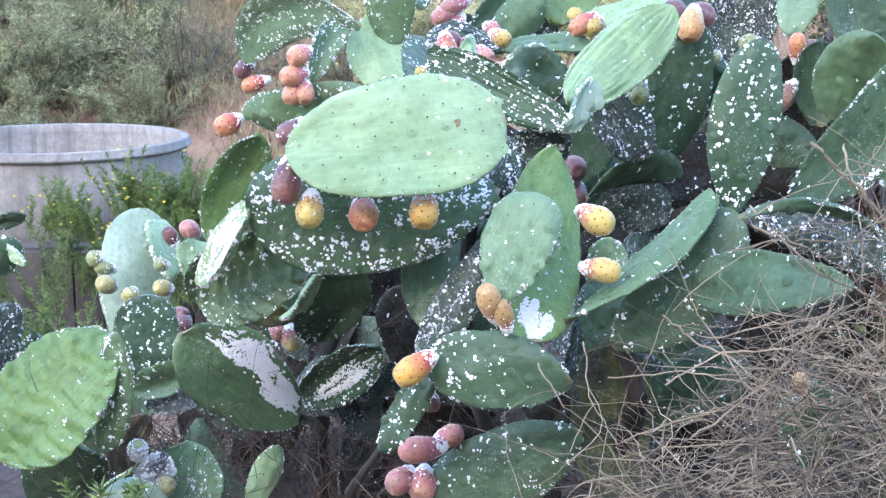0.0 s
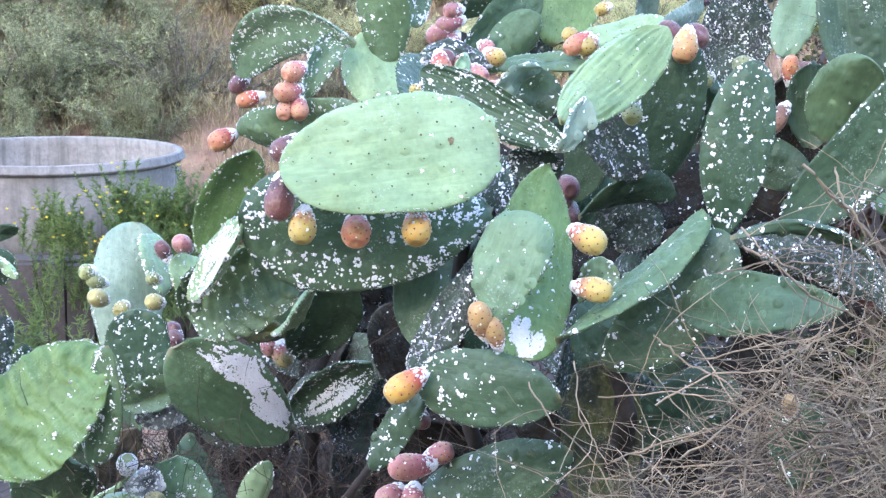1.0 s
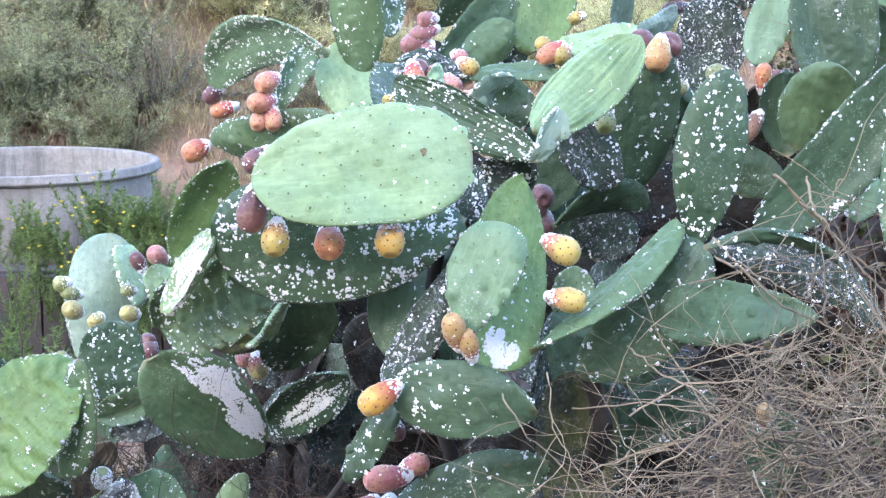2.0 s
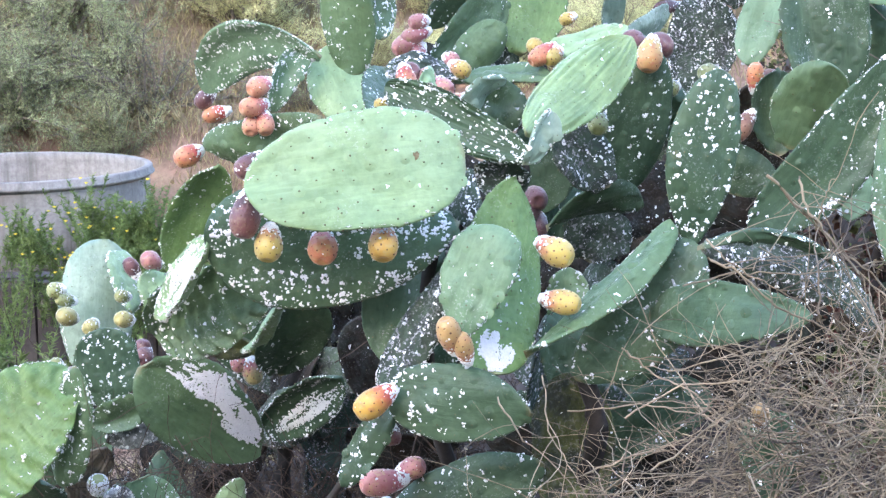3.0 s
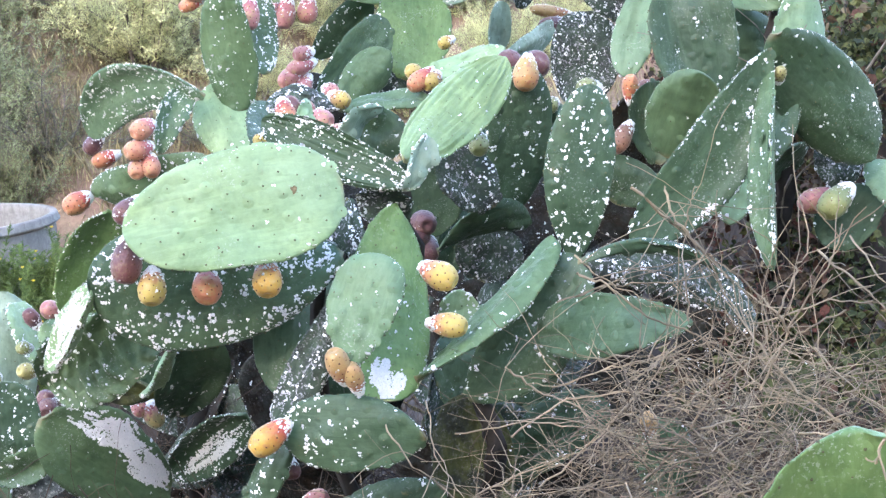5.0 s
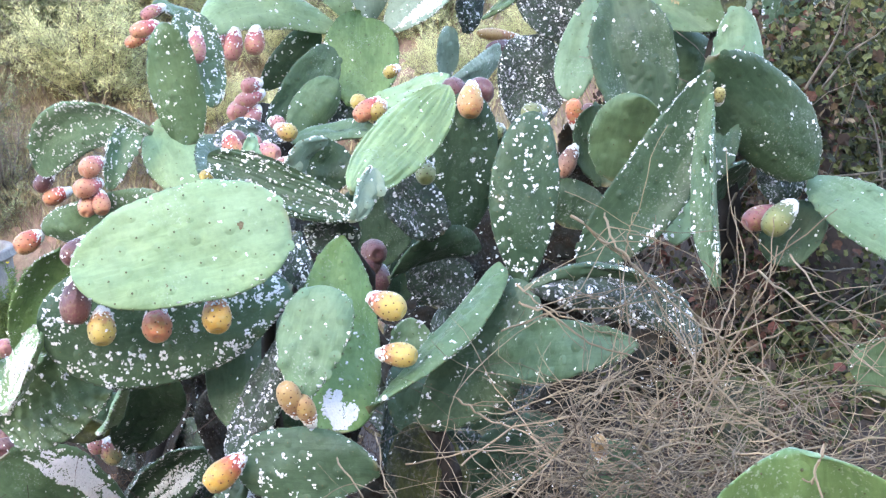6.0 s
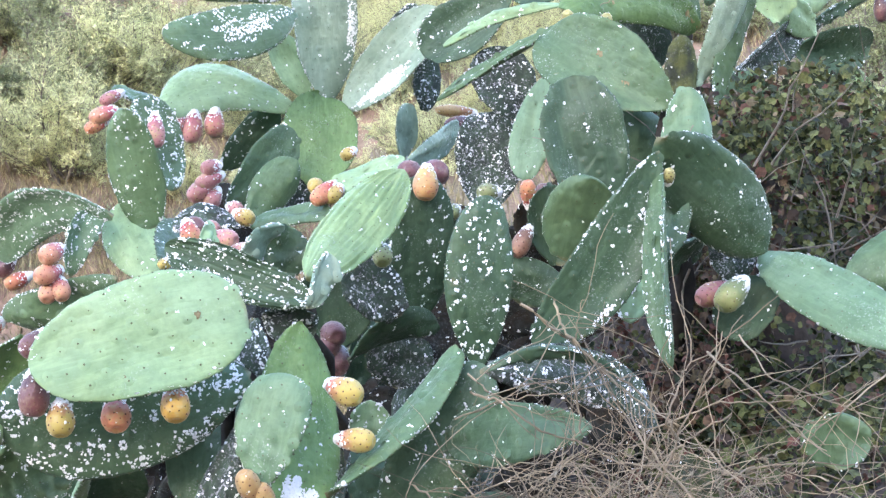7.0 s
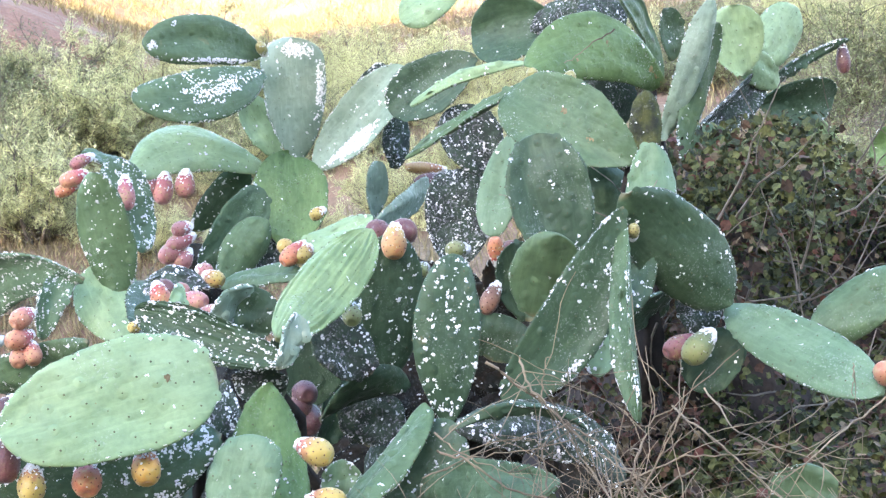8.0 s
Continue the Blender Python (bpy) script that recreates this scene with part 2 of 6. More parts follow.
def concrete_material(name, dark, light, stain):
    mat, nt, b = material(name, 0.9)
    co = tex_coord(nt)
    fine = noise_node(nt, 40, 8, 0.7, co)
    big = noise_node(nt, 3, 5, 0.6, co)
    col = ramp(nt, fine, (0.3, dark), (0.7, light))
    col = mixed(nt, ramp(nt, big, (0.45, (0, 0, 0)), (0.7, (0.6, 0.6, 0.6))), col, stain)
    sc = nt.nodes.new("ShaderNodeMapping")
    sc.inputs["Scale"].default_value = (9, 9, 0.7)
    nt.links.new(co, sc.inputs["Vector"])
    drip = ramp(nt, noise_node(nt, 2.2, 4, 0.6, sc.outputs[0]), (0.52, (0, 0, 0)), (0.7, (0.65, 0.65, 0.65)))
    col = mixed(nt, drip, col, stain)
    nt.links.new(col, b.inputs["Base Color"])
    bump(nt, b, fine, 0.4, 0.006)
    return mat


GROUND = ground_material()
# earth colour darkened to stand in for deep shade
SHADED_EARTH = plain("shade_darkened_earth", (0.020, 0.015, 0.011), (0.072, 0.053, 0.040), 22, 0.95, 0.0, 0.9)
CONCRETE = concrete_material("weathered_concrete", (0.19, 0.184, 0.164), (0.325, 0.315, 0.285), (0.105, 0.098, 0.083))
DARK_WALL = concrete_material("stained_wall", (0.052, 0.046, 0.042), (0.105, 0.093, 0.085), (0.025, 0.023, 0.022))


# ---- mesh helpers ----
def mesh_of(name, verts, faces, mats, index=None, smooth=True, uv=None):
    me = bpy.data.meshes.new(name)
    me.from_pydata([tuple(v) for v in verts], [], faces)
    for m in mats:
        me.materials.append(m)
    if index is not None:
        me.polygons.foreach_set("material_index", np.array(index, dtype=np.int32))
    me.polygons.foreach_set("use_smooth", np.full(len(me.polygons), smooth))
    if uv is not None:
        layer = me.uv_layers.new(name="along")
        loops = np.empty(len(me.loops), dtype=np.int32)
        me.loops.foreach_get("vertex_index", loops)
        layer.data.foreach_set("uv", np.asarray(uv, dtype=np.float32)[loops].ravel())
    me.update()
    return me


def part(name, me, parent, label=""):
    ob = new(name, me)
    ob.parent = parent
    if label:
        ob["label"] = label
    return ob


def smooth_step(a, b, x):
    t = min(1.0, max(0.0, (x - a) / (b - a)))
    return t * t * (3 - 2 * t)


# ---- ground ----
def wobble(x, y, s, seed=0.0):
    return noise.noise((x * s + seed, y * s - seed, seed))


def height(x, y):
    z = 0.16 * float(smooth_step(0.3, 1.6, y))
    z += 0.75 * float(smooth_step(0.1, 1.2, x) * smooth_step(0.5, 1.5, y) * (1 - 0.35 * smooth_step(3.0, 7.0, y)))
    z -= 0.42 * float(smooth_step(0.0, -0.8, x) * smooth_step(3.6, 5.2, y) * (1 - smooth_step(6.45, 6.7, y)))
    z += 0.30 * max(0.0, min(y, 10.0) - 6.6) + 0.125 * max(0.0, min(y, 26.0) - 10.0) + 0.30 * max(0.0, y - 26.0)
    level = float(1 - smooth_step(0.85, 1.5, math.hypot(x + 1.97, y - 7.36)))
    z = z + (0.14 - z) * level * float(smooth_step(6.45, 6.7, y))
    # a spur of the hill
    z += min(2.3, 0.55 * max(0.0, 1.2 - x)) * float(smooth_step(9.0, 14.5, y))
    far = float(smooth_step(7.0, 14.0, y))
    z += far * (0.3 * wobble(x, y, 0.16) + 0.2 * wobble(x, y, 0.5, 3.0))
    z += 0.05 * max(0.0, min(16.0, x)) * float(smooth_step(13.0, 26.0, y))
    z += 0.03 * wobble(x, y, 1.7, 7.0) * float(smooth_step(0.0, 2.0, y))
    # an unseen slope behind the viewer, added to keep sun off the foreground
    z += 0.71 * (max(0.0, -7.0 - y) * float(smooth_step(7.0, 12.0, -y)) if y > -46 else 39.0)
    return z


def build_ground():
    ys = np.concatenate([np.arange(-60, -4, 4.0), np.arange(-4, 0, 0.5), np.arange(0, 8, 0.14), np.arange(8, 30, 0.6), np.arange(30, 130, 5.0)])
    xs = np.concatenate([np.arange(-90, -12, 6.0), np.arange(-12, -3, 0.6), np.arange(-3, 4, 0.14), np.arange(4, 14, 0.6), np.arange(14, 96, 6.0)])
    verts = [(x, y, height(x, y)) for y in ys for x in xs]
    w = len(xs)
    faces = [(j * w + i, j * w + i + 1, (j + 1) * w + i + 1, (j + 1) * w + i) for j in range(len(ys) - 1) for i in range(w - 1)]
    ob = new("ground", mesh_of("ground", verts, faces, [GROUND]))
    tagged(ob, "dry red-brown earth hillside with straw litter", "ground", kind="structure")


build_ground()


# a dark litter sheet laid where the clump shades the ground
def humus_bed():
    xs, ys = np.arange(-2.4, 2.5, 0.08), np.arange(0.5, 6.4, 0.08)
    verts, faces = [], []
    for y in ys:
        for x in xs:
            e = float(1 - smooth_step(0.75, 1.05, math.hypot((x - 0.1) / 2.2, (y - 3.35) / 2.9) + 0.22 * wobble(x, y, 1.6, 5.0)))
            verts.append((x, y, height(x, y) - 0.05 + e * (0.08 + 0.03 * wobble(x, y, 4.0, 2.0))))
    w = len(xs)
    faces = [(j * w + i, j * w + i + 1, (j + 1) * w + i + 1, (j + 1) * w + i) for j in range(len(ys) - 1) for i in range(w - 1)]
    ob = new("humus_bed", mesh_of("humus_bed", verts, faces, [SHADED_EARTH]))
    tagged(ob, "dark brown litter sheet standing in for shade under the pads", "litter", kind="structure")


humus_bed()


# ---- concrete water tank and the wall before it ----
def lathe(profile, n=64, wob=0.0):
    verts, faces = [], []
    for r, z in profile:
        for k in range(n):
            a = 2 * math.pi * k / n
            q = 1 + wob * noise.noise((math.cos(a) * 2, math.sin(a) * 2, z * 3))
            verts.append((r * q * math.cos(a), r * q * math.sin(a), z))
    m = len(profile)
    for j in range(m - 1):
        for k in range(n):
            faces.append((j * n + k, j * n + (k + 1) % n, (j + 1) * n + (k + 1) % n, (j + 1) * n + k))
    return verts, faces


def water_tank(x, y, top, r, h):
    base = new("water_tank")
    base.location = (x, y, top - h)
    tagged(base, "round open-topped grey concrete water tank", "tank")
    v, f = lathe([(r - 0.033, h - 0.02), (r - 0.033, 0.03), (0.001, 0.03), (0.001, 0.0), (r - 0.01, 0.0), (r - 0.01, h - 0.055), (r - 0.012, h - 0.05)], 64, 0.006)
    part("shell", mesh_of("shell", v, f, [CONCRETE]), base)
    v, f = lathe([(r - 0.034, h - 0.05), (r - 0.036, h - 0.006), (r - 0.03, h), (r - 0.002, h), (r + 0.004, h - 0.006), (r + 0.004, h - 0.026), (r + 0.013, h - 0.031), (r + 0.014, h - 0.040), (r + 0.002, h - 0.048), (r - 0.012, h - 0.056), (r - 0.034, h - 0.05)], 64, 0.006)
    part("rim", mesh_of("rim", v, f, [CONCRETE]), base, "thick rounded concrete rim")
    return base


TANK_X, TANK_Y, TANK_TOP, TANK_R = -1.975, 7.360, 0.720, 0.679
water_tank(TANK_X, TANK_Y, TANK_TOP, TANK_R, 0.62)


def box(verts, faces, lo, hi, jit=0.0):
    o = len(verts)
    for z in (lo[2], hi[2]):
        for x, y in ((lo[0], lo[1]), (hi[0], lo[1]), (hi[0], hi[1]), (lo[0], hi[1])):
            verts.append((x + random.uniform(-jit, jit), y + random.uniform(-jit, jit), z + random.uniform(-jit, jit)))
    faces += [tuple(o + i for i in q) for q in ((0, 3, 2, 1), (4, 5, 6, 7), (0, 1, 5, 4), (1, 2, 6, 5), (2, 3, 7, 6), (3, 0, 4, 7))]


def low_wall():
    base = new("low_wall")
    base.location = (-2.0, 6.45, -0.35)
    tagged(base, "dark stained wall of upright boards below the tank", "wall", kind="structure")
    v, f = [], []
    box(v, f, (-2.4, 0.05, 0.0), (1.3, 0.2, 0.66))
    part("core", mesh_of("core", v, f, [DARK_WALL], smooth=False), base)
    x = -2.4
    while x < 1.3:
        w = random.uniform(0.13, 0.24)
        v, f = [], []
        box(v, f, (x + 0.006, random.uniform(-0.006, 0.006), 0.0), (min(x + w, 1.3) - 0.006, 0.052, 0.655 + random.uniform(-0.012, 0.008)), 0.004)
        part("board", mesh_of("board", v, f, [DARK_WALL], smooth=False), base)
        x += w


low_wall()


# ---- prickly pears ----
def cactus(x, y, label):
    ob = new("prickly_pear")
    ob.location = (x, y, height(x, y))
    tagged(ob, label, "cactus", "prickly pears")
    return ob


def pad_outline(s, shape, blunt=2.25, full=2.1, neck=None):
    """Half width along a pad, as a share of the widest: tapering to the joint, rounded at the tip."""
    if not 0 < s < 1:
        return 0.0
    m = min(0.86, 0.5 + 0.35 * (shape - 1))
    if s > m:
        return (1 - ((s - m) / (1 - m)) ** blunt) ** 0.5
    taper = neck or 0.52 + 0.75 * max(0.0, shape - 1)
    return max(0.16 * min(1.0, s * 14), (1 - ((m - s) / m) ** full) ** taper)


DOME = [(math.cos(a), math.sin(a), 0.0) for a in np.arange(6) * math.pi / 3] + [(0.72 * math.cos(a + 0.5), 0.72 * math.sin(a + 0.5), 0.55) for a in np.arange(6) * math.pi / 3] + [(0, 0, 0.8)]
DOME_F = [(i, (i + 1) % 6, 6 + i) for i in range(6)] + [((i + 1) % 6, 6 + (i + 1) % 6, 6 + i) for i in range(6)] + [(6 + i, 6 + (i + 1) % 6, 12) for i in range(6)]
MOUND = [(math.cos(a), math.sin(a), -0.15) for a in np.arange(8) * math.pi / 4] + [(0.5 * math.cos(a), 0.5 * math.sin(a), 0.72) for a in np.arange(8) * math.pi / 4] + [(0, 0, 1.0)]
MOUND_F = [(i, (i + 1) % 8, 8 + (i + 1) % 8, 8 + i) for i in range(8)] + [(8 + i, 8 + (i + 1) % 8, 16) for i in range(8)]
CONE = [(math.cos(a), math.sin(a), 0.0) for a in np.arange(5) * math.pi * 0.4] + [(0, 0, 1.0)]
CONE_F = [(i, (i + 1) % 5, 5) for i in range(5)]


def stamp(verts, faces, shape, shape_f, at, n, size, tall, rng, uneven=0.0):
    n = n.normalized()
    u = n.orthogonal().normalized()
    spin = rng.uniform(0, 6.3)
    w = n.cross(u)
    u, w = u * math.cos(spin) + w * math.sin(spin), w * math.cos(spin) - u * math.sin(spin)
    long_side = rng.uniform(0.75, 1.35) if uneven else 1.0
    o = len(verts)
    for x, y, z in shape:
        k = 1 + uneven * rng.uniform(-1, 1)
        verts.append(at + u * (x * size * k * long_side) + w * (y * size * k) + n * (z * tall * k - 0.0006))
    faces.extend(tuple(o + i for i in q) for q in shape_f)


count = [0]
SURFACE = {}
SCAR = plain("corky_scar", (0.15, 0.12, 0.06), (0.27, 0.21, 0.11), 120, 0.9, 0.2, 0.6)


def scar(on, s, v, r):
    """A corky brown scar on a pad's face."""
    spot, normal = SURFACE[on.name]
    rng = random.Random(int(s * 1000))
    verts, faces = [], []
    for _ in range(9):
        ds, dv = rng.gauss(0, 0.35) * r / 0.35, rng.gauss(0, 0.7) * r / 0.19
        stamp(verts, faces, DOME, DOME_F, spot(s + ds, v + dv, 1), normal(s + ds, v + dv, 1), r * rng.uniform(0.25, 0.6), 0.0012, rng, 0.4)
    me = mesh_of("scar", [q - on.parent.location for q in verts], faces, [SCAR])
    part("scar", me, on, "small corky brown scar")


def pad(plant, base, tip, face, width, mat="green", wax=0.1, rim=0.15, bend=0.0, sway=0.0, shape=1.22, waxside=0, waxv=0, wrink=0, dots=0.75, patches=(), blunt=2.25, full=2.1, neck=None):
    """A cactus pad from its joint to its tip, with its face's direction, areoles and scale-insect wax."""
    count[0] += 1
    rng = random.Random(count[0])
    base, tip, nz = Vector(base), Vector(tip), Vector(face).normalized()
    length = (tip - base).length
    uy = (tip - base).normalized()
    ux = uy.cross(nz).normalized()
    nz = ux.cross(uy)
    thick = min(0.021, 0.012 + 0.06 * width)
    seed = count[0] * 3.7
    lean = rng.uniform(-0.20, 0.20)
    curl = rng.uniform(-0.12, 0.26)
    bend = bend or rng.uniform(-0.05, 0.05)

    def outline(s):
        return pad_outline(s, shape, blunt, full, neck)

    def spot(s, v, side):
        f = outline(s)
        half = width * 0.5 * f * (1 + 0.09 * noise.noise((s * 1.7, 1.5 if v > 0 else -1.5, seed)) * min(1.0, abs(v) * 2) + 0.05 * noise.noise((s * 6, v * 1.5, seed)) + 0.02 * noise.noise((s * 17, v * 1.5, seed + 3)))
        half *= 1 + 0.020 * abs(math.sin(s * length * 118 + seed)) * abs(v) ** 6
        arc = 4 * s * (1 - s)
        t = thick * 0.5 * math.sqrt(max(0.0, 1 - abs(v) ** 2.6)) * (0.42 + 0.58 * f)
        relief = (0.012 * noise.noise((s * 2.2, v * 1.3, seed + 5)) + 0.004 * noise.noise((s * 6, v * 3.5, seed + 8))) * f
        if wrink:
            relief += (0.0050 if wrink == 1 else 0.0085) * (1 if wrink == 2 else 0.55 + 0.9 * noise.noise((s * 5, v * 3, seed + 4))) * math.sin((v * 34 if wrink == 1 else s * 58 + 5 * v * v) + 5.0 * noise.noise((s * 3, v * 2, seed)) + 1.6 * noise.noise((s * 9, v * 4, seed + 2))) * f
        relief += 0.05 * width * noise.noise((s * 4, 2.0 if v > 0 else -2.0, seed + 9)) * abs(v) ** 3 * f
        z = side * t + relief + bend * length * arc + curl * width * v * v * f + lean * width * v * (s - 0.5)
        return base + uy * (s * length) + ux * (v * half + sway * length * arc) + nz * z

    rows, ring = {0: (44, 26), 1: (36, 90), 2: (52, 40)}[wrink]
    verts = [spot(0, 0, 0)]
    flat = [(0.0, 0.0)]
    for i in range(1, rows):
        s = (1 - math.cos(math.pi * i / rows)) / 2
        for k in range(ring):
            a = 2 * math.pi * k / ring
            flat.append((math.cos(a) * outline(s) * width * 10, s * length * 10))
            verts.append(spot(s, math.cos(a), 1 if math.sin(a) > 1e-6 else (-1 if math.sin(a) < -1e-6 else 0)))
    verts.append(spot(1, 0, 0))
    flat.append((0.0, length * 10))
    faces = [(0, 1 + (k + 1) % ring, 1 + k) for k in range(ring)]
    for i in range(rows - 2):
        o = 1 + i * ring
        faces += [(o + k, o + (k + 1) % ring, o + ring + (k + 1) % ring, o + ring + k) for k in range(ring)]
    last = len(verts) - 1
    o = 1 + (rows - 2) * ring
    faces += [(o + k, o + (k + 1) % ring, last) for k in range(ring)]
    index = [0] * len(faces)

    def normal(s, v, side):
        e = 0.01
        d = (spot(s + e, v, side) - spot(s - e, v, side)).cross(spot(s, v + e, side) - spot(s, v - e, side))
        d = d if d.dot(nz) * side > 0 else -d
        return d if d.length > 1e-9 else nz * side

    # areoles in slanting rows on both faces and along the rim
    step = 0.030 if wrink else 0.037
    for side in (1, -1):
        j = 0
        y = 0.35 * step
        while y < length:
            s = y / length
            half = width * 0.5 * outline(s)
            x = -half + (0.25 + 0.5 * (j % 2)) * step
            while x < half - 0.004:
                v = (x + rng.uniform(-0.003, 0.003)) / max(half, 1e-4)
                if abs(v) < 0.93 and 0.03 < s < 0.97:
                    if side == 1 and abs(v) < 0.86 and not wrink and not any(math.hypot((s - q[0]) / q[2], (v - q[1]) / q[3]) < 1.1 for q in patches):
                        stamp(verts, faces, MOUND, MOUND_F, spot(s, v, side), normal(s, v, side), 0.0115, 0.0022, rng)
                        index.extend([0] * len(MOUND_F))
                        flat.extend([(v * outline(s) * width * 10, s * length * 10)] * len(MOUND))
                    index.extend([1] * len(CONE_F))
                    flat.extend([(0.0, 0.0)] * len(CONE))
                    stamp(verts, faces, CONE, CONE_F, spot(s, v, side) + nz * ((0.0010 if wrink else 0.0021) * side), normal(s, v, side), dots * rng.uniform(0.0013, 0.0024), dots * rng.uniform(0.0015, 0.0035), rng)
                x += step
            y += step * 0.8
            j += 1
    for v in (-1, 1):
        y = 0.2 * length
        while y < 0.97 * length:
            stamp(verts, faces, CONE, CONE_F, spot(y / length, v * 0.995, 0), ux * v, 0.0024, 0.0038, rng)
            index.extend([1] * len(CONE_F))
            flat.extend([(0.0, 0.0)] * len(CONE))
            y += 0.021 * rng.uniform(0.8, 1.2)
    me = mesh_of("pad", [v - plant.location for v in verts], faces, [PADS[mat], AREOLE], index, True, flat)
    ob = part("pad", me, plant)
    SURFACE[ob.name] = (spot, normal)
    # white wax of scale insects: specks, clots and fringes
    verts, faces = [], []
    area = length * width
    for side in (1, -1):
        for _ in range(int(area * 15000 * wax * (1 if side == 1 else 0.5))):
            s, v = rng.uniform(0.04, 0.97), rng.uniform(-0.96, 0.96)
            crowd = 1.5 * noise.noise((s * 2.6, v * 1.9, seed + 11)) + 0.5 * noise.noise((s * 9, v * 6, seed + 12)) + 1.6 * waxside * (s - 0.5) + 0.8 * waxv * v + 0.25 * abs(v)
            if crowd < 0.20 - 0.75 * wax + rng.uniform(-0.15, 0.15):
                continue
            size = rng.uniform(0.0018, 0.0036) if rng.random() < 0.72 else rng.uniform(0.0008, 0.0017)
            nn = normal(s, v, side)
            stamp(verts, faces, DOME, DOME_F, spot(s, v, side), nn, size, size * rng.uniform(0.3, 0.6), rng, 0.5)
            while size > 0.0022 and rng.random() < 0.6:
                s2, v2 = s + rng.gauss(0, 0.9) * size / length, v + rng.gauss(0, 1.8) * size / width
                if 0.02 < s2 < 0.98 and abs(v2) < 0.97:
                    stamp(verts, faces, DOME, DOME_F, spot(s2, v2, side), nn, size * rng.uniform(0.4, 0.95), size * rng.uniform(0.25, 0.5), rng, 0.34)
    for ps, pv, rs, rv, thickly in patches:
        for _ in range(int(rs * length * rv * width * 0.5 * 3.1 * 200000 * thickly)):
            a, r = rng.uniform(0, 6.3), rng.random() ** 0.6
            s, v = ps + math.cos(a) * r * rs, pv + math.sin(a) * r * rv
            if not (0.02 < s < 0.985 and abs(v) < 0.97) or 0.7 * noise.noise((s * 8, v * 5, seed + 21)) + 0.7 * noise.noise((s * 25, v * 16, seed)) < 1.7 * r - 1.22 + rng.uniform(-0.2, 0.2):
                continue
            size = rng.uniform(0.0014, 0.0034)
            stamp(verts, faces, DOME, DOME_F, spot(s, v, 1), nz + Vector((rng.gauss(0, 0.2), rng.gauss(0, 0.2), rng.gauss(0, 0.2))), size, size * rng.uniform(0.4, 0.9), rng, 0.34)
    for _ in range(int((2 * length + width) * 800 * rim)):
        s = rng.uniform(0.02, 0.995)
        v = rng.choice((-1, 1)) * rng.uniform(0.94, 0.995)
        if noise.noise((s * 4, v * 3, seed + 17)) + 0.7 * noise.noise((s * 17, v * 3, seed + 18)) < 0.02 + rng.uniform(-0.2, 0.15):
            continue
        at = spot(s, v, rng.choice((-1, 1)))
        size = min(0.0042, 0.0008 + rng.expovariate(1 / 0.0011))
        stamp(verts, faces, DOME, DOME_F, at, ux * (1 if v > 0 else -1) + nz * rng.uniform(-1, 1), size, size * 0.55, rng, 0.45)
    if verts:
        tagged(part("wax", mesh_of("wax", [v - plant.location for v in verts], faces, [WAX]), ob, "white cottony scale-insect wax"), kind="stuff")
    return ob


def fruit(on, base, tip, width, kind="red", wax=0.3):
    """A prickly pear fruit from its seat on the pad to its hollowed crown."""
    count[0] += 1
    rng = random.Random(count[0])
    base, tip = Vector(base), Vector(tip)
    h = (tip - base).length
    w = width / 2
    prof = [(0.0, 0.0), (0.30, 0.01), (0.56, 0.13), (0.81, 0.31), (0.97, 0.50), (1.0, 0.62), (0.93, 0.77), (0.75, 0.90), (0.53, 0.97), (0.38, 0.992), (0.27, 0.975), (0.0, 0.955)]
    n = 16
    verts, faces = [], []
    for r, z in prof:
        for k in range(n):
            a = 2 * math.pi * k / n
            q = 1 + 0.05 * noise.noise((math.cos(a) * 1.5, math.sin(a) * 1.5, z * 2 + count[0]))
            verts.append(Vector((w * r * q * math.cos(a), w * r * q * math.sin(a), h * z)))
    for j in range(len(prof) - 1):
        for k in range(n):
            faces.append((j * n + k, j * n + (k + 1) % n, (j + 1) * n + (k + 1) % n, (j + 1) * n + k))
    index = [0] * len(faces)

    def seat(z, a):
        r = np.interp(z, [p[1] for p in prof[1:9]], [p[0] for p in prof[1:9]])
        return Vector((w * r * math.cos(a), w * r * math.sin(a), h * z)), Vector((math.cos(a), math.sin(a), (z - 0.6) * 1.1))

    for row in range(6):
        for k in range(8):
            z, a = 0.16 + 0.145 * row + rng.uniform(-0.02, 0.02), (k + 0.5 * (row % 2)) * math.pi / 4 + rng.uniform(-0.1, 0.1)
            at, nn = seat(z, a)
            stamp(verts, faces, CONE, CONE_F, at, nn, rng.uniform(0.0013, 0.0022), 0.0022, rng)
    index += [1] * (len(faces) - len(index))
    for _ in range(int(80 + 280 * wax)):
        z = rng.uniform(0.05, 0.96) if wax > 2 else min(0.95, rng.expovariate(1 / 0.16))
        at, nn = seat(z, rng.uniform(0, 6.3))
        size = rng.uniform(0.0010, 0.0034) * (1.25 if z < 0.25 else 0.8)
        stamp(verts, faces, DOME, DOME_F, at, nn, size, size * rng.uniform(0.4, 0.9), rng, 0.4)
    index += [2] * (len(faces) - len(index))
    ob = part("fruit", mesh_of("fruit", verts, faces, [FRUITS[kind], BRISTLE, WAX], index), on, FRUIT_LABEL[kind])
    plant = on.parent
    ob.matrix_basis = Matrix.Translation(base - plant.location) @ (tip - base).to_track_quat("Z", "Y").to_matrix().to_4x4()
    return ob


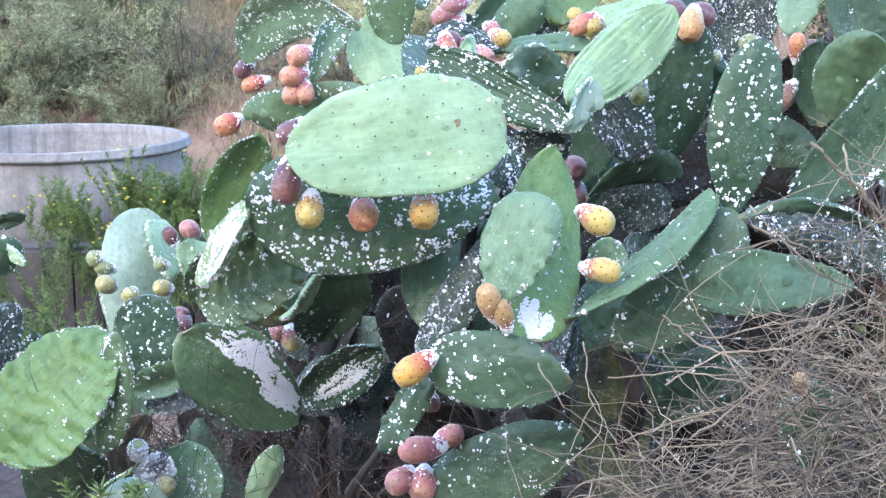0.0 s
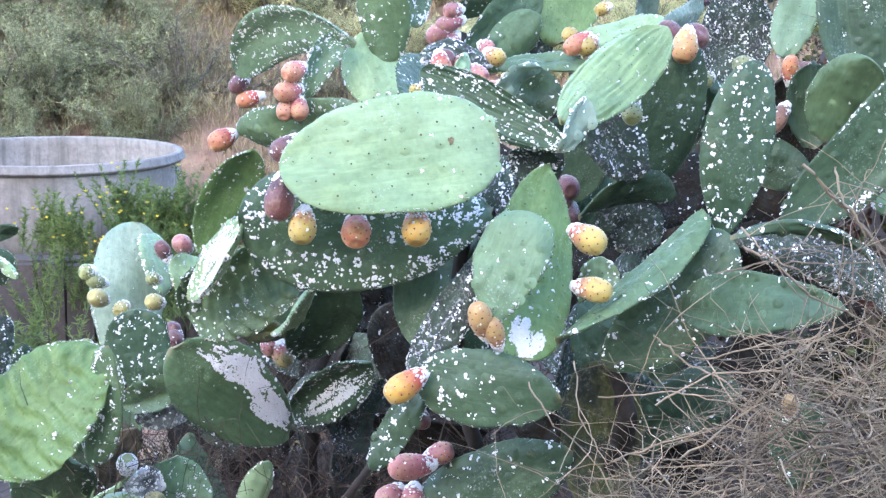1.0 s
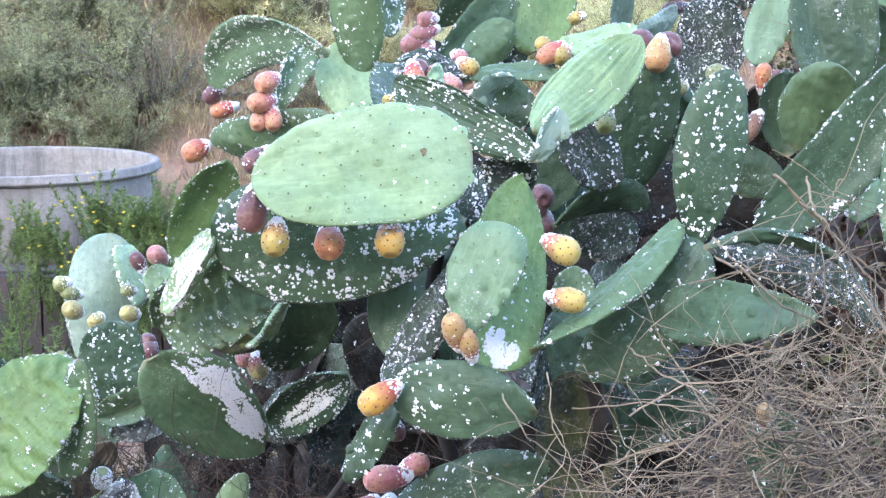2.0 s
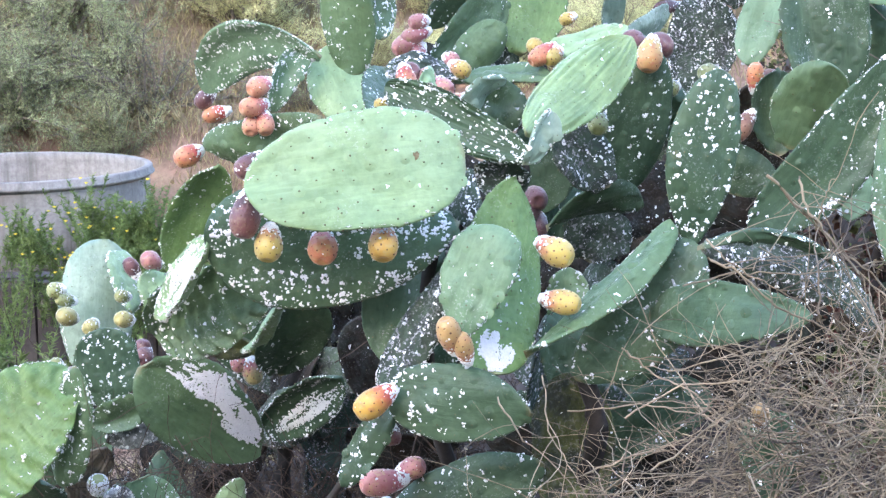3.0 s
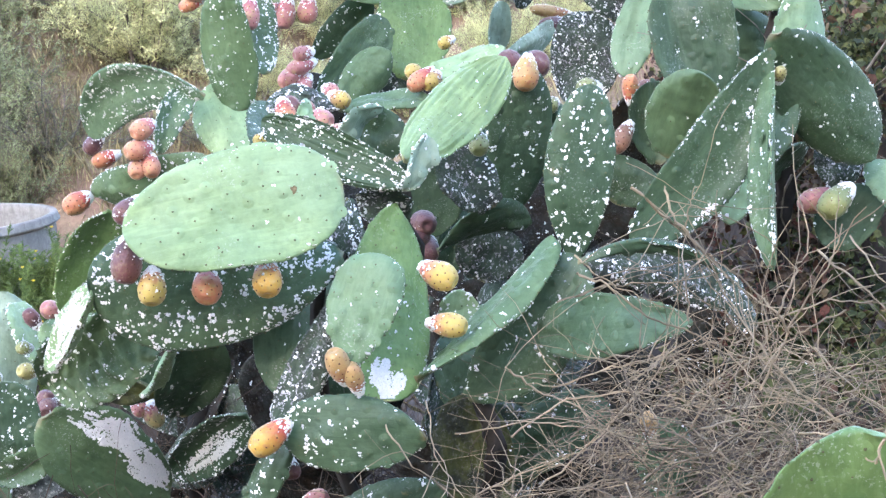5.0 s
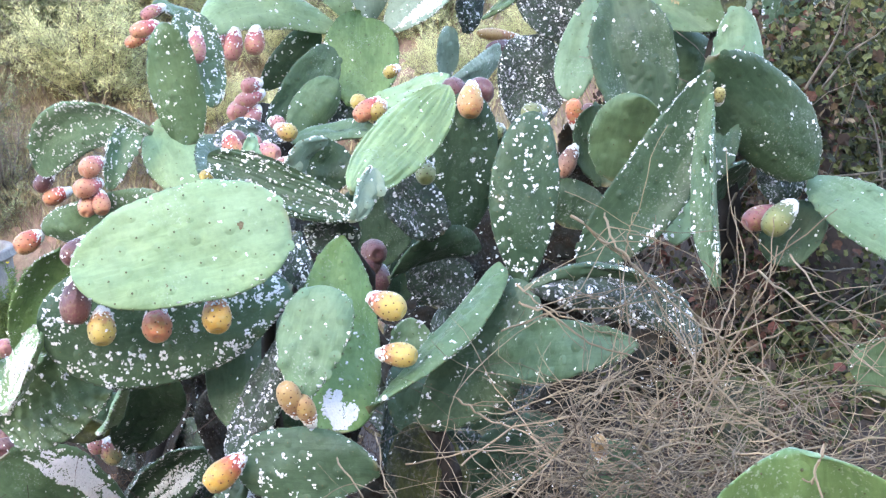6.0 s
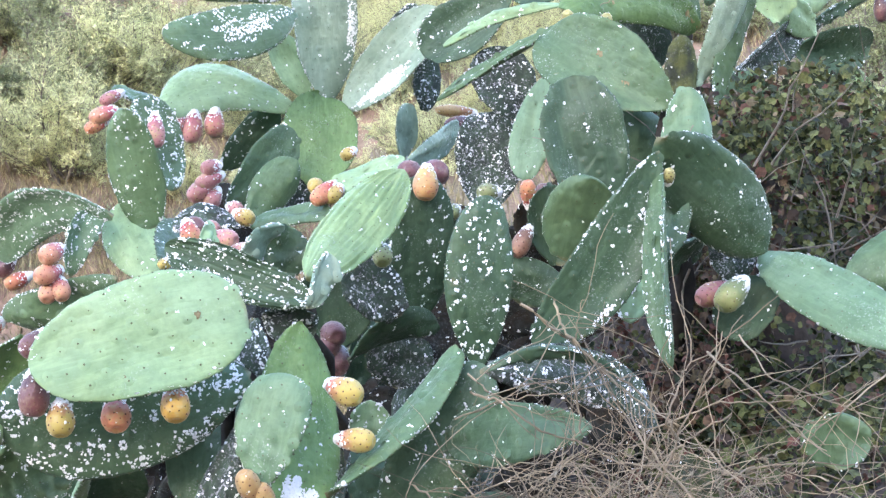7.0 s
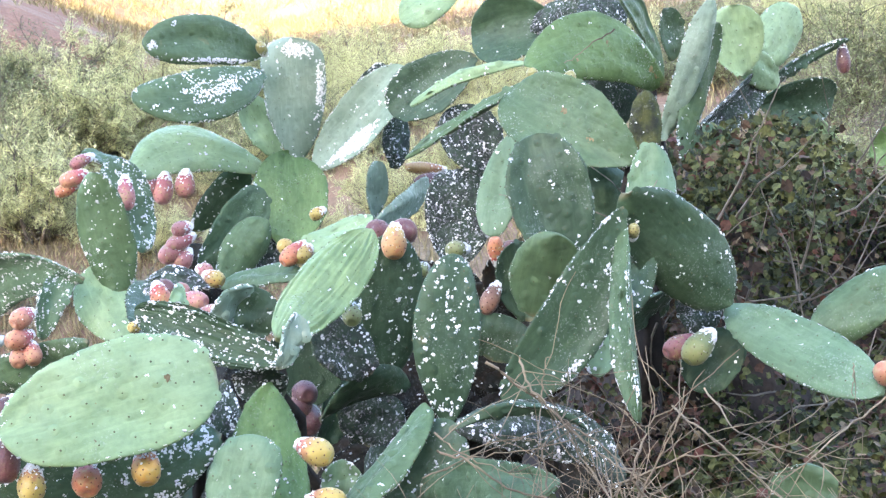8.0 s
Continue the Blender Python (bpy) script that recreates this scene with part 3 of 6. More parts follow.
FRUIT_LABEL = {
    "yellow": "ripe yellow prickly pear fruit", "orange": "ripe orange prickly pear fruit", "red": "ripe red prickly pear fruit",
    "redyel": "coral-red and yellow prickly pear fruit", "yelred": "golden prickly pear fruit", "pink": "dusty pink prickly pear fruit",
    "purple": "dark overripe purple prickly pear fruit", "tan": "orange-tan prickly pear fruit", "tanp": "shrivelled brown prickly pear fruit",
    "bud": "small unripe green fruit", "budy": "half-ripe greenish yellow fruit", "budp": "pink-blushed unripe fruit",
}


def stem(plant, points, r0, r1, mat=None):
    """A woody, uneven old stem through a few points."""
    count[0] += 1
    pts = [Vector(p) for p in points]
    verts, faces = [], []
    n, steps = 10, 6
    line = []
    for i in range(len(pts) - 1):
        for k in range(steps):
            q = pts[i].lerp(pts[i + 1], k / steps)
            line.append(q + 0.05 * noise.noise_vector(q * 4 + Vector((count[0], 0, 0))))
    line.append(pts[-1])
    for i, p in enumerate(line):
        d = (line[min(i + 1, len(line) - 1)] - line[max(i - 1, 0)]).normalized()
        u = d.orthogonal().normalized()
        w = d.cross(u)
        r = r0 + (r1 - r0) * i / (len(line) - 1)
        for k in range(n):
            a = 2 * math.pi * k / n
            q = 0.45 + 0.35 * noise.noise((math.cos(a) * 1.4 + count[0], math.sin(a) * 1.4, i * 0.7))
            verts.append(p + (u * math.cos(a) + w * math.sin(a)) * r * q - plant.location)
    for i in range(len(line) - 1):
        faces += [(i * n + k, i * n + (k + 1) % n, (i + 1) * n + (k + 1) % n, (i + 1) * n + k) for k in range(n)]
    faces += [tuple(range(n))[::-1], tuple((len(line) - 1) * n + k for k in range(n))]
    return part("stem", mesh_of("stem", verts, faces, [mat or BARK]), plant, "corky old cactus stem, darkened to sink into the shade")


SCALED = "tall green prickly pear covered with white scale insects"
front_cactus = cactus(0.35, 2.1, "sprawling prickly pear crusted with white scale insects, yellow and red fruit")
left_cactus = cactus(-0.3, 3.05, "green prickly pear branch with pink fruit behind the front clump")
low_cactus = cactus(-0.5, 3.0, "low prickly pear with pale bluish pads and unripe fruit")
back_cactus = cactus(0.45, 3.85, "tall prickly pear with pale pads fanning up at the back")
middle_cactus = cactus(0.40, 2.86, "prickly pear full of wax-speckled pads and mixed ripe fruit")
right_cactus = cactus(1.0, 2.75, "tall dark green prickly pear with drooping clean pads beside the vines")
far_cactus = cactus(1.75, 4.0, "far prickly pear branch rising out of the vines")
near_cactus = cactus(0.62, 0.9, "single bright green prickly pear branch beside the path")

# old stems that carry the pads
stem(front_cactus, [(0.33, 2.12, 0.1), (0.30, 2.08, 0.55), (0.33, 2.0, 0.85), (0.31, 1.98, 1.0)], 0.056, 0.034)
stem(front_cactus, [(0.33, 2.12, 0.2), (0.12, 2.15, 0.6), (0.02, 2.05, 0.95), (0.10, 2.02, 1.25)], 0.045, 0.024)
stem(front_cactus, [(0.33, 2.12, 0.2), (-0.05, 2.1, 0.45), (-0.15, 2.0, 0.7), (-0.05, 1.95, 0.88)], 0.030, 0.011)
stem(left_cactus, [(-0.3, 3.05, 0.1), (-0.28, 3.05, 0.6), (-0.2, 3.1, 1.0), (-0.13, 3.05, 1.36)], 0.056, 0.030)
stem(left_cactus, [(-0.2, 3.1, 0.95), (-0.4, 3.0, 1.05)], 0.030, 0.022)
stem(back_cactus, [(0.45, 3.85, 0.1), (0.42, 3.8, 0.7), (0.38, 3.72, 1.42)], 0.060, 0.034)
stem(back_cactus, [(0.42, 3.8, 0.7), (0.7, 3.6, 1.1), (0.78, 3.5, 1.35)], 0.045, 0.030)
stem(middle_cactus, [(0.40, 2.86, 0.1), (0.42, 2.84, 0.7), (0.46, 2.6, 1.22)], 0.050, 0.030)
stem(middle_cactus, [(0.42, 2.84, 0.7), (0.24, 2.5, 1.1), (0.22, 2.1, 1.33)], 0.036, 0.021)
stem(right_cactus, [(1.0, 2.75, 0.2), (1.05, 2.7, 0.9), (1.0, 2.5, 1.4), (1.02, 2.5, 1.6)], 0.064, 0.038)
stem(right_cactus, [(1.05, 2.7, 0.9), (1.18, 3.0, 1.4), (1.25, 3.12, 1.75)], 0.045, 0.034)
stem(right_cactus, [(1.02, 2.55, 1.35), (0.92, 2.15, 1.5)], 0.034, 0.022)
stem(right_cactus, [(1.05, 2.7, 0.8), (1.08, 2.35, 1.25)], 0.034, 0.022)
stem(far_cactus, [(1.75, 4.0, 0.3), (1.7, 3.95, 1.2), (1.68, 3.8, 1.7)], 0.053, 0.030)
stem(near_cactus, [(0.62, 0.9, 0.0), (0.6, 0.88, 0.6), (0.6, 0.86, 1.06)], 0.045, 0.038)
p = pad(front_cactus, (0.106, 1.9, 1.374), (-0.244, 1.82, 1.336), (0.17, -0.92, 0.34), 0.192, 'glauc', wax=0.03, rim=0.25, bend=0.03, shape=0.85, dots=0.9, blunt=2.5, full=2.5, neck=0.45)
scar(p, 0.57, 0.02, 0.007)
scar(p, 0.23, 0.12, 0.008)
scar(p, 0.62, -0.62, 0.005)
scar(p, 0.36, -0.1, 0.004)
fruit(p, (-0.209, 1.873, 1.273), (-0.213, 1.84, 1.219), 0.047, 'yellow', wax=0.7)
fruit(p, (-0.126, 1.911, 1.257), (-0.126, 1.86, 1.214), 0.05, 'red', wax=0.7)
fruit(p, (-0.026, 1.881, 1.271), (-0.028, 1.84, 1.219), 0.05, 'orange', wax=0.7)
fruit(p, (-0.241, 1.87, 1.331), (-0.253, 1.85, 1.254), 0.051, 'purple', wax=0.2)
fruit(p, (-0.215, 1.9, 1.383), (-0.265, 1.9, 1.351), 0.039, 'purple', wax=0.6)
p = pad(front_cactus, (0.099, 1.98, 1.259), (-0.324, 1.93, 1.236), (0.11, -0.95, 0.29), 0.212, 'dark', wax=0.95, rim=0.9, bend=-0.03, sway=-0.05, shape=1.25, blunt=2.5)
p = pad(front_cactus, (-0.216, 2.1, 1.135), (-0.45, 2.15, 1.032), (-0.2, -0.98, -0.04), 0.155, 'green', wax=0.5, rim=0.7, sway=0.03, blunt=2.6, wrink=2)
p = pad(front_cactus, (-0.426, 2.05, 1.079), (-0.315, 1.93, 1.238), (-0.82, -0.55, 0.16), 0.075, 'glauc', wax=0.6, rim=1, patches=((0.55, 0.0, 0.45, 0.9, 0.9),))
p = pad(front_cactus, (0.094, 2.08, 1.257), (-0.003, 2.02, 0.984), (-0.42, -0.79, 0.44), 0.169, 'dark', wax=0.15, sway=0.06)
p = pad(front_cactus, (0.095, 1.97, 1.203), (-0.034, 1.9, 0.98), (-0.34, -0.82, 0.46), 0.077, 'crust', wax=0.5, rim=0.9)
p = pad(front_cactus, (0.112, 2.05, 1.342), (0.121, 2.02, 1.169), (-0.54, -0.84, 0.12), 0.09, 'crust', wax=0.7, rim=0.5)
p = pad(front_cactus, (0.144, 1.83, 1.029), (0.197, 2.02, 1.324), (0.33, -0.83, 0.46), 0.163, 'bright', wax=0.16, rim=0.4, bend=-0.08, shape=0.75, waxside=-0.9, patches=((0.11, 0.1, 0.12, 0.55, 1.3), (0.12, -0.3, 0.06, 0.25, 0.6)), blunt=1.6)
p = pad(front_cactus, (0.088, 1.805, 1.078), (0.159, 1.85, 1.271), (-0.25, -0.9, 0.36), 0.122, 'soft', wax=0.12, rim=0.5, bend=0.05, shape=1.55, neck=1.2, blunt=2.4, sway=-0.02)
fruit(p, (0.086, 1.8, 1.073), (0.069, 1.775, 1.136), 0.04, 'tan', wax=0.1)
fruit(p, (0.108, 1.8, 1.055), (0.092, 1.78, 1.111), 0.034, 'tan', wax=0.2)
p = pad(front_cactus, (0.197, 1.8, 1.07), (0.462, 1.985, 1.252), (-0.42, -0.25, 0.87), 0.088, 'green', wax=0.1, rim=0.5, sway=0.05, blunt=1.9)
p = pad(front_cactus, (0.297, 1.97, 0.983), (0.504, 1.985, 1.216), (-0.26, -0.93, 0.27), 0.145, 'dark', wax=0.3, rim=0.5, shape=1.2, sway=0.06)
p = pad(front_cactus, (0.416, 1.92, 1.107), (0.608, 1.62, 1.167), (-0.84, -0.46, 0.3), 0.104, 'dark', wax=0.06, rim=0.4, shape=0.75, blunt=1.5)
p = pad(front_cactus, (0.279, 2.05, 0.93), (0.309, 2.12, 1.073), (0.11, -0.9, 0.42), 0.106, 'dark', wax=0.25)
p = pad(front_cactus, (0.281, 2.2, 1.041), (0.311, 2.2, 1.136), (0.18, -0.98, -0.06), 0.083, 'glauc', wax=0.6, rim=0.5)
fruit(p, (0.221, 1.87, 1.243), (0.275, 1.84, 1.215), 0.048, 'yellow', wax=0.05)
fruit(p, (0.225, 1.84, 1.154), (0.286, 1.81, 1.148), 0.042, 'yellow', wax=0.05)
p = pad(front_cactus, (0.207, 1.76, 0.985), (-0.023, 1.87, 0.99), (-0.28, -0.94, 0.12), 0.129, 'dark', wax=0.4, rim=0.4, waxside=2.2, blunt=2.5)
p = pad(front_cactus, (0.305, 2.02, 0.678), (0.288, 2.05, 0.976), (0.08, -0.99, 0.1), 0.153, 'woody', wax=0.05, rim=0.05)
p = pad(front_cactus, (0.246, 2.0, 0.826), (-0.035, 2.1, 0.65), (-0.45, -0.88, 0.1), 0.158, 'dark', wax=0.35, rim=0.4)
fruit(p, (0.009, 2.08, 0.775), (-0.076, 2.05, 0.774), 0.051, 'pink', wax=0.3)
fruit(p, (-0.012, 2.116, 0.774), (0.038, 2.1, 0.795), 0.043, 'pink', wax=0.5)
fruit(p, (-0.053, 2.123, 0.718), (-0.094, 2.08, 0.692), 0.049, 'pink', wax=0.3)
fruit(p, (-0.031, 2.123, 0.723), (-0.037, 2.08, 0.672), 0.054, 'pink', wax=1.0)
p = pad(front_cactus, (-0.008, 1.9, 0.98), (-0.1, 1.9, 0.821), (-0.4, -0.9, -0.05), 0.06, 'deep', wax=0.5, rim=0.3, shape=1.0, blunt=1.7)
fruit(p, (-0.008, 1.84, 1.01), (-0.074, 1.82, 0.968), 0.048, 'orange', wax=0.03)
fruit(p, (-0.02, 1.961, 0.914), (-0.016, 1.95, 0.877), 0.033, 'purple', wax=0.3)
p = pad(front_cactus, (0.469, 1.8, 1.24), (0.711, 1.85, 1.194), (-0.07, -0.68, -0.73), 0.026, 'deep', wax=0.25, rim=0.5, sway=-0.2)
p = pad(front_cactus, (0.484, 1.85, 1.233), (0.78, 1.95, 1.125), (0.51, -0.84, 0.15), 0.098, 'crust', wax=0.5, rim=0.3, sway=-0.06)
p = pad(front_cactus, (0.708, 1.85, 1.181), (0.74, 1.75, 1.119), (-0.77, -0.49, 0.41), 0.047, 'crust', wax=0.5)
p = pad(front_cactus, (0.589, 1.75, 0.846), (0.58, 1.75, 0.989), (0.07, -1.0, 0.0), 0.094, 'dark', wax=0.2)
fruit(p, (0.545, 1.66, 0.987), (0.536, 1.62, 1.032), 0.028, 'tan', wax=0.05)
p = pad(front_cactus, (0.818, 1.85, 0.885), (0.829, 1.85, 1.04), (-0.14, -0.99, 0.01), 0.096, 'woody', wax=0.05)
p = pad(front_cactus, (1.035, 1.75, 1.009), (1.05, 1.75, 1.103), (-0.28, -0.96, 0.05), 0.114, 'green', wax=0.02)
p = pad(front_cactus, (0.63, 1.9, 0.792), (0.615, 1.9, 0.93), (-0.12, -0.99, -0.01), 0.105, 'woody', wax=0.1)
p = pad(left_cactus, (-0.537, 2.95, 0.986), (-0.412, 2.87, 1.25), (0.26, -0.88, -0.39), 0.137, 'bright', wax=0.2, rim=0.4)
p = pad(left_cactus, (-0.171, 2.75, 1.365), (-0.45, 2.95, 1.284), (-0.45, -0.8, -0.4), 0.115, 'green', wax=0.3, rim=0.4, sway=-0.05)
fruit(p, (-0.453, 2.95, 1.28), (-0.513, 2.92, 1.254), 0.052, 'red', wax=0.5)
fruit(p, (-0.283, 2.8, 1.443), (-0.326, 2.76, 1.424), 0.047, 'redyel', wax=0.2)
fruit(p, (-0.29, 2.8, 1.394), (-0.345, 2.76, 1.385), 0.047, 'redyel', wax=0.2)
fruit(p, (-0.322, 2.812, 1.366), (-0.328, 2.76, 1.334), 0.042, 'redyel', wax=0.2)
fruit(p, (-0.299, 2.8, 1.377), (-0.293, 2.76, 1.331), 0.042, 'redyel', wax=0.2)
p = pad(left_cactus, (-0.183, 3.0, 1.484), (-0.493, 3.25, 1.402), (-0.56, -0.66, -0.5), 0.144, 'soft', wax=0.7, rim=0.4, bend=-0.05, sway=0.17)
fruit(p, (-0.468, 3.458, 1.443), (-0.519, 3.45, 1.422), 0.044, 'pink', wax=0.7)
fruit(p, (-0.48, 3.42, 1.381), (-0.527, 3.42, 1.337), 0.046, 'purple', wax=0.5)
fruit(p, (-0.44, 3.42, 1.33), (-0.513, 3.42, 1.308), 0.044, 'red', wax=0.5)
p = pad(left_cactus, (-0.3, 3.0, 1.354), (-0.222, 3.05, 1.503), (0.67, -0.68, 0.3), 0.071, 'soft', wax=1.0, rim=1.0, bend=0.12, sway=-0.16)
p = pad(left_cactus, (-0.104, 3.0, 1.315), (-0.161, 3.13, 1.51), (0.12, -0.81, 0.57), 0.163, 'glauc', wax=0.1, rim=0.3, shape=1.3)
p = pad(left_cactus, (-0.108, 3.09, 1.432), (-0.136, 3.06, 1.727), (-0.09, -0.99, -0.1), 0.122, 'green', wax=0.35, rim=0.5, shape=1)
p = pad(left_cactus, (-0.044, 3.22, 1.512), (-0.099, 3.25, 1.753), (0.6, -0.78, 0.2), 0.148, 'green', wax=1.1, rim=0.9)
fruit(p, (-0.07, 3.2, 1.709), (-0.072, 3.17, 1.624), 0.044, 'pink', wax=0.5)
p = pad(left_cactus, (-0.05, 3.3, 1.705), (-0.169, 3.3, 1.78), (0.45, -0.54, 0.71), 0.066, 'green', wax=0.3, rim=0.5)
fruit(p, (-0.14, 3.25, 1.767), (-0.196, 3.22, 1.746), 0.033, 'pink', wax=0.7)
fruit(p, (-0.157, 3.22, 1.727), (-0.225, 3.2, 1.707), 0.042, 'redyel', wax=0.1)
fruit(p, (-0.182, 3.22, 1.702), (-0.24, 3.2, 1.683), 0.033, 'red', wax=0.2)
p = pad(left_cactus, (-0.057, 2.7, 1.359), (-0.039, 3.0, 1.458), (0.66, -0.36, 0.65), 0.091, 'dark', wax=0.4)
p = pad(low_cactus, (-0.865, 3.66, 0.534), (-0.858, 3.78, 0.936), (0.36, -0.9, 0.26), 0.214, 'blue', wax=0.02, rim=0.8, shape=1.2)
fruit(p, (-0.885, 3.55, 0.803), (-0.927, 3.5, 0.822), 0.04, 'bud', wax=1.6)
fruit(p, (-0.879, 3.513, 0.761), (-0.908, 3.45, 0.79), 0.052, 'budy', wax=1.6)
fruit(p, (-0.823, 3.5, 0.76), (-0.841, 3.45, 0.743), 0.043, 'budy', wax=1.6)
fruit(p, (-0.724, 3.5, 0.76), (-0.76, 3.45, 0.777), 0.046, 'budy', wax=1.6)
fruit(p, (-0.732, 3.511, 0.823), (-0.762, 3.47, 0.834), 0.036, 'bud', wax=1.6)
fruit(p, (-0.909, 3.528, 0.843), (-0.949, 3.5, 0.841), 0.045, 'bud', wax=1.6)
fruit(p, (-0.925, 3.527, 0.632), (-0.949, 3.5, 0.646), 0.037, 'bud', wax=1.6)
p = pad(low_cactus, (-0.749, 3.6, 0.758), (-0.793, 3.75, 0.906), (0.79, -0.3, 0.54), 0.128, 'glauc', wax=0.2, rim=1)
fruit(p, (-0.667, 3.6, 0.884), (-0.696, 3.55, 0.927), 0.053, 'pink', wax=0.1)
fruit(p, (-0.722, 3.6, 0.852), (-0.756, 3.6, 0.912), 0.043, 'purple', wax=0.5)
p = pad(low_cactus, (-0.67, 3.5, 0.786), (-0.667, 3.55, 0.887), (0.49, -0.78, 0.38), 0.107, 'glauc', wax=0.2, rim=0.6)
fruit(p, (-0.668, 3.2, 0.711), (-0.645, 3.2, 0.777), 0.045, 'purple', wax=0.3)
fruit(p, (-0.642, 3.221, 0.75), (-0.648, 3.15, 0.731), 0.048, 'purple', wax=0.4)
p = pad(low_cactus, (-0.648, 2.72, 0.737), (-0.65, 2.74, 0.911), (0.2, -0.95, 0.05), 0.144, 'dark', wax=0.55, rim=0.5)
p = pad(low_cactus, (-0.653, 2.42, 0.896), (-0.893, 2.35, 0.671), (-0.07, -0.91, 0.4), 0.222, 'bright', wax=0.1, rim=0.6, shape=1.1, wrink=2)
p = pad(low_cactus, (-0.643, 2.38, 0.915), (-0.684, 2.4, 0.664), (-0.51, -0.86, 0.01), 0.103, 'green', wax=0.7, rim=0.9)
p = pad(low_cactus, (-0.559, 2.64, 0.848), (-0.326, 2.8, 0.608), (0.44, -0.88, -0.16), 0.206, 'green', wax=0.04, rim=0.3, shape=0.75, patches=((0.45, -0.55, 0.36, 0.42, 1.4), (0.75, -0.4, 0.22, 0.5, 1.4)), blunt=1.2)
p = pad(low_cactus, (-0.685, 2.7, 0.706), (-0.545, 2.65, 0.773), (-0.21, -0.94, -0.27), 0.079, 'green', wax=0.2, rim=0.4)
p = pad(low_cactus, (-0.332, 2.9, 0.619), (-0.142, 2.75, 0.792), (-0.27, -0.85, -0.44), 0.126, 'dark', wax=0.6, rim=0.7, waxv=0.4, patches=((0.5, 0.3, 0.42, 0.5, 0.9),))
# pads in the hollow wear the shade-toned green
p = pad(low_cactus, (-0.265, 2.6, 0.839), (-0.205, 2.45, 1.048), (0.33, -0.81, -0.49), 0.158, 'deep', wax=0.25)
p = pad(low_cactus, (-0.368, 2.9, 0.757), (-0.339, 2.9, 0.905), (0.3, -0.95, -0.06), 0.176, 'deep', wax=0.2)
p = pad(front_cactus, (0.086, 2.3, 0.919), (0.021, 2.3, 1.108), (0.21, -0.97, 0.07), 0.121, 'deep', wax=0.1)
p = pad(low_cactus, (-0.332, 2.5, 0.912), (-0.214, 2.15, 1.098), (0.48, -0.28, -0.83), 0.034, 'glauc', wax=0.2, rim=0.5)
p = pad(low_cactus, (-0.412, 2.5, 0.924), (-0.297, 2.5, 0.918), (-0.03, -0.8, -0.6), 0.071, 'woody', wax=0.1)
fruit(p, (-0.33, 2.6, 0.882), (-0.311, 2.6, 0.818), 0.045, 'budp', wax=0.4)
fruit(p, (-0.349, 2.608, 0.893), (-0.343, 2.6, 0.843), 0.041, 'pink', wax=0.7)
fruit(p, (-0.397, 2.518, 0.932), (-0.418, 2.5, 0.916), 0.03, 'tan', wax=0.3)
p = pad(low_cactus, (-0.655, 2.74, 0.649), (-0.548, 2.74, 0.723), (0.17, -0.95, -0.25), 0.1, 'mealy', wax=1.2, rim=0.5)
p = pad(low_cactus, (-0.741, 2.78, 0.491), (-0.671, 2.78, 0.628), (0.41, -0.89, -0.21), 0.093, 'husk', wax=0.02, sway=-0.1, wrink=1)
p = pad(low_cactus, (-0.582, 2.62, 0.409), (-0.554, 2.62, 0.612), (0.29, -0.96, -0.04), 0.172, 'soft', wax=0.7, rim=0.7, shape=1.3)
p = pad(low_cactus, (-0.654, 2.56, 0.496), (-0.588, 2.56, 0.607), (0.28, -0.94, -0.17), 0.079, 'mealy', wax=1.6, rim=0.6, wrink=0)
fruit(p, (-0.613, 2.555, 0.528), (-0.567, 2.52, 0.55), 0.043, 'budp', wax=2)
p = pad(low_cactus, (-0.657, 2.5, 0.43), (-0.64, 2.5, 0.57), (0.32, -0.95, -0.04), 0.147, 'blue', wax=0.1, rim=0.3)
p = pad(low_cactus, (-0.844, 3.1, 0.343), (-0.72, 3.1, 0.422), (0.41, -0.64, -0.65), 0.025, 'glauc', wax=0.3)
fruit(p, (-0.641, 2.53, 0.602), (-0.634, 2.51, 0.645), 0.045, 'bud', wax=4)
p = pad(low_cactus, (-0.421, 2.62, 0.445), (-0.354, 2.62, 0.604), (0.36, -0.93, 0.01), 0.065, 'glauc', wax=0.05, rim=0.3)
p = pad(low_cactus, (-0.899, 2.75, 0.401), (-0.791, 2.65, 0.599), (0.11, -0.86, -0.49), 0.182, 'dark', wax=0.3, rim=0.3)
p = pad(low_cactus, (-1.015, 2.85, 0.651), (-0.984, 2.85, 0.869), (0.85, -0.52, -0.12), 0.121, 'crust', wax=0.7, rim=0.8, sway=-0.15)
p = pad(low_cactus, (-0.95, 2.9, 0.65), (-0.943, 2.9, 0.786), (0.7, -0.72, -0.03), 0.07, 'dark', wax=0.5, rim=0.8)
fruit(p, (-0.919, 2.868, 0.726), (-0.903, 2.85, 0.688), 0.039, 'purple', wax=0.7)
fruit(p, (-0.957, 2.865, 0.714), (-0.956, 2.85, 0.664), 0.044, 'purple', wax=0.7)
p = pad(low_cactus, (-1.346, 4.0, 0.692), (-1.285, 4.0, 0.812), (0.44, -0.87, -0.22), 0.108, 'dark', wax=0.2, rim=0.6)
p = pad(low_cactus, (-1.314, 4.0, 0.795), (-1.237, 3.95, 0.736), (-0.61, -0.78, -0.15), 0.039, 'glauc', wax=0.5, rim=1)
p = pad(low_cactus, (-1.383, 4.1, 0.829), (-1.269, 4.1, 0.864), (0.17, -0.82, -0.55), 0.059, 'dark', wax=0.1)
p = pad(back_cactus, (0.289, 3.8, 1.669), (-0.075, 3.62, 1.7), (0.39, -0.68, 0.62), 0.164, 'glauc', wax=0.1, rim=0.7, sway=0.26)
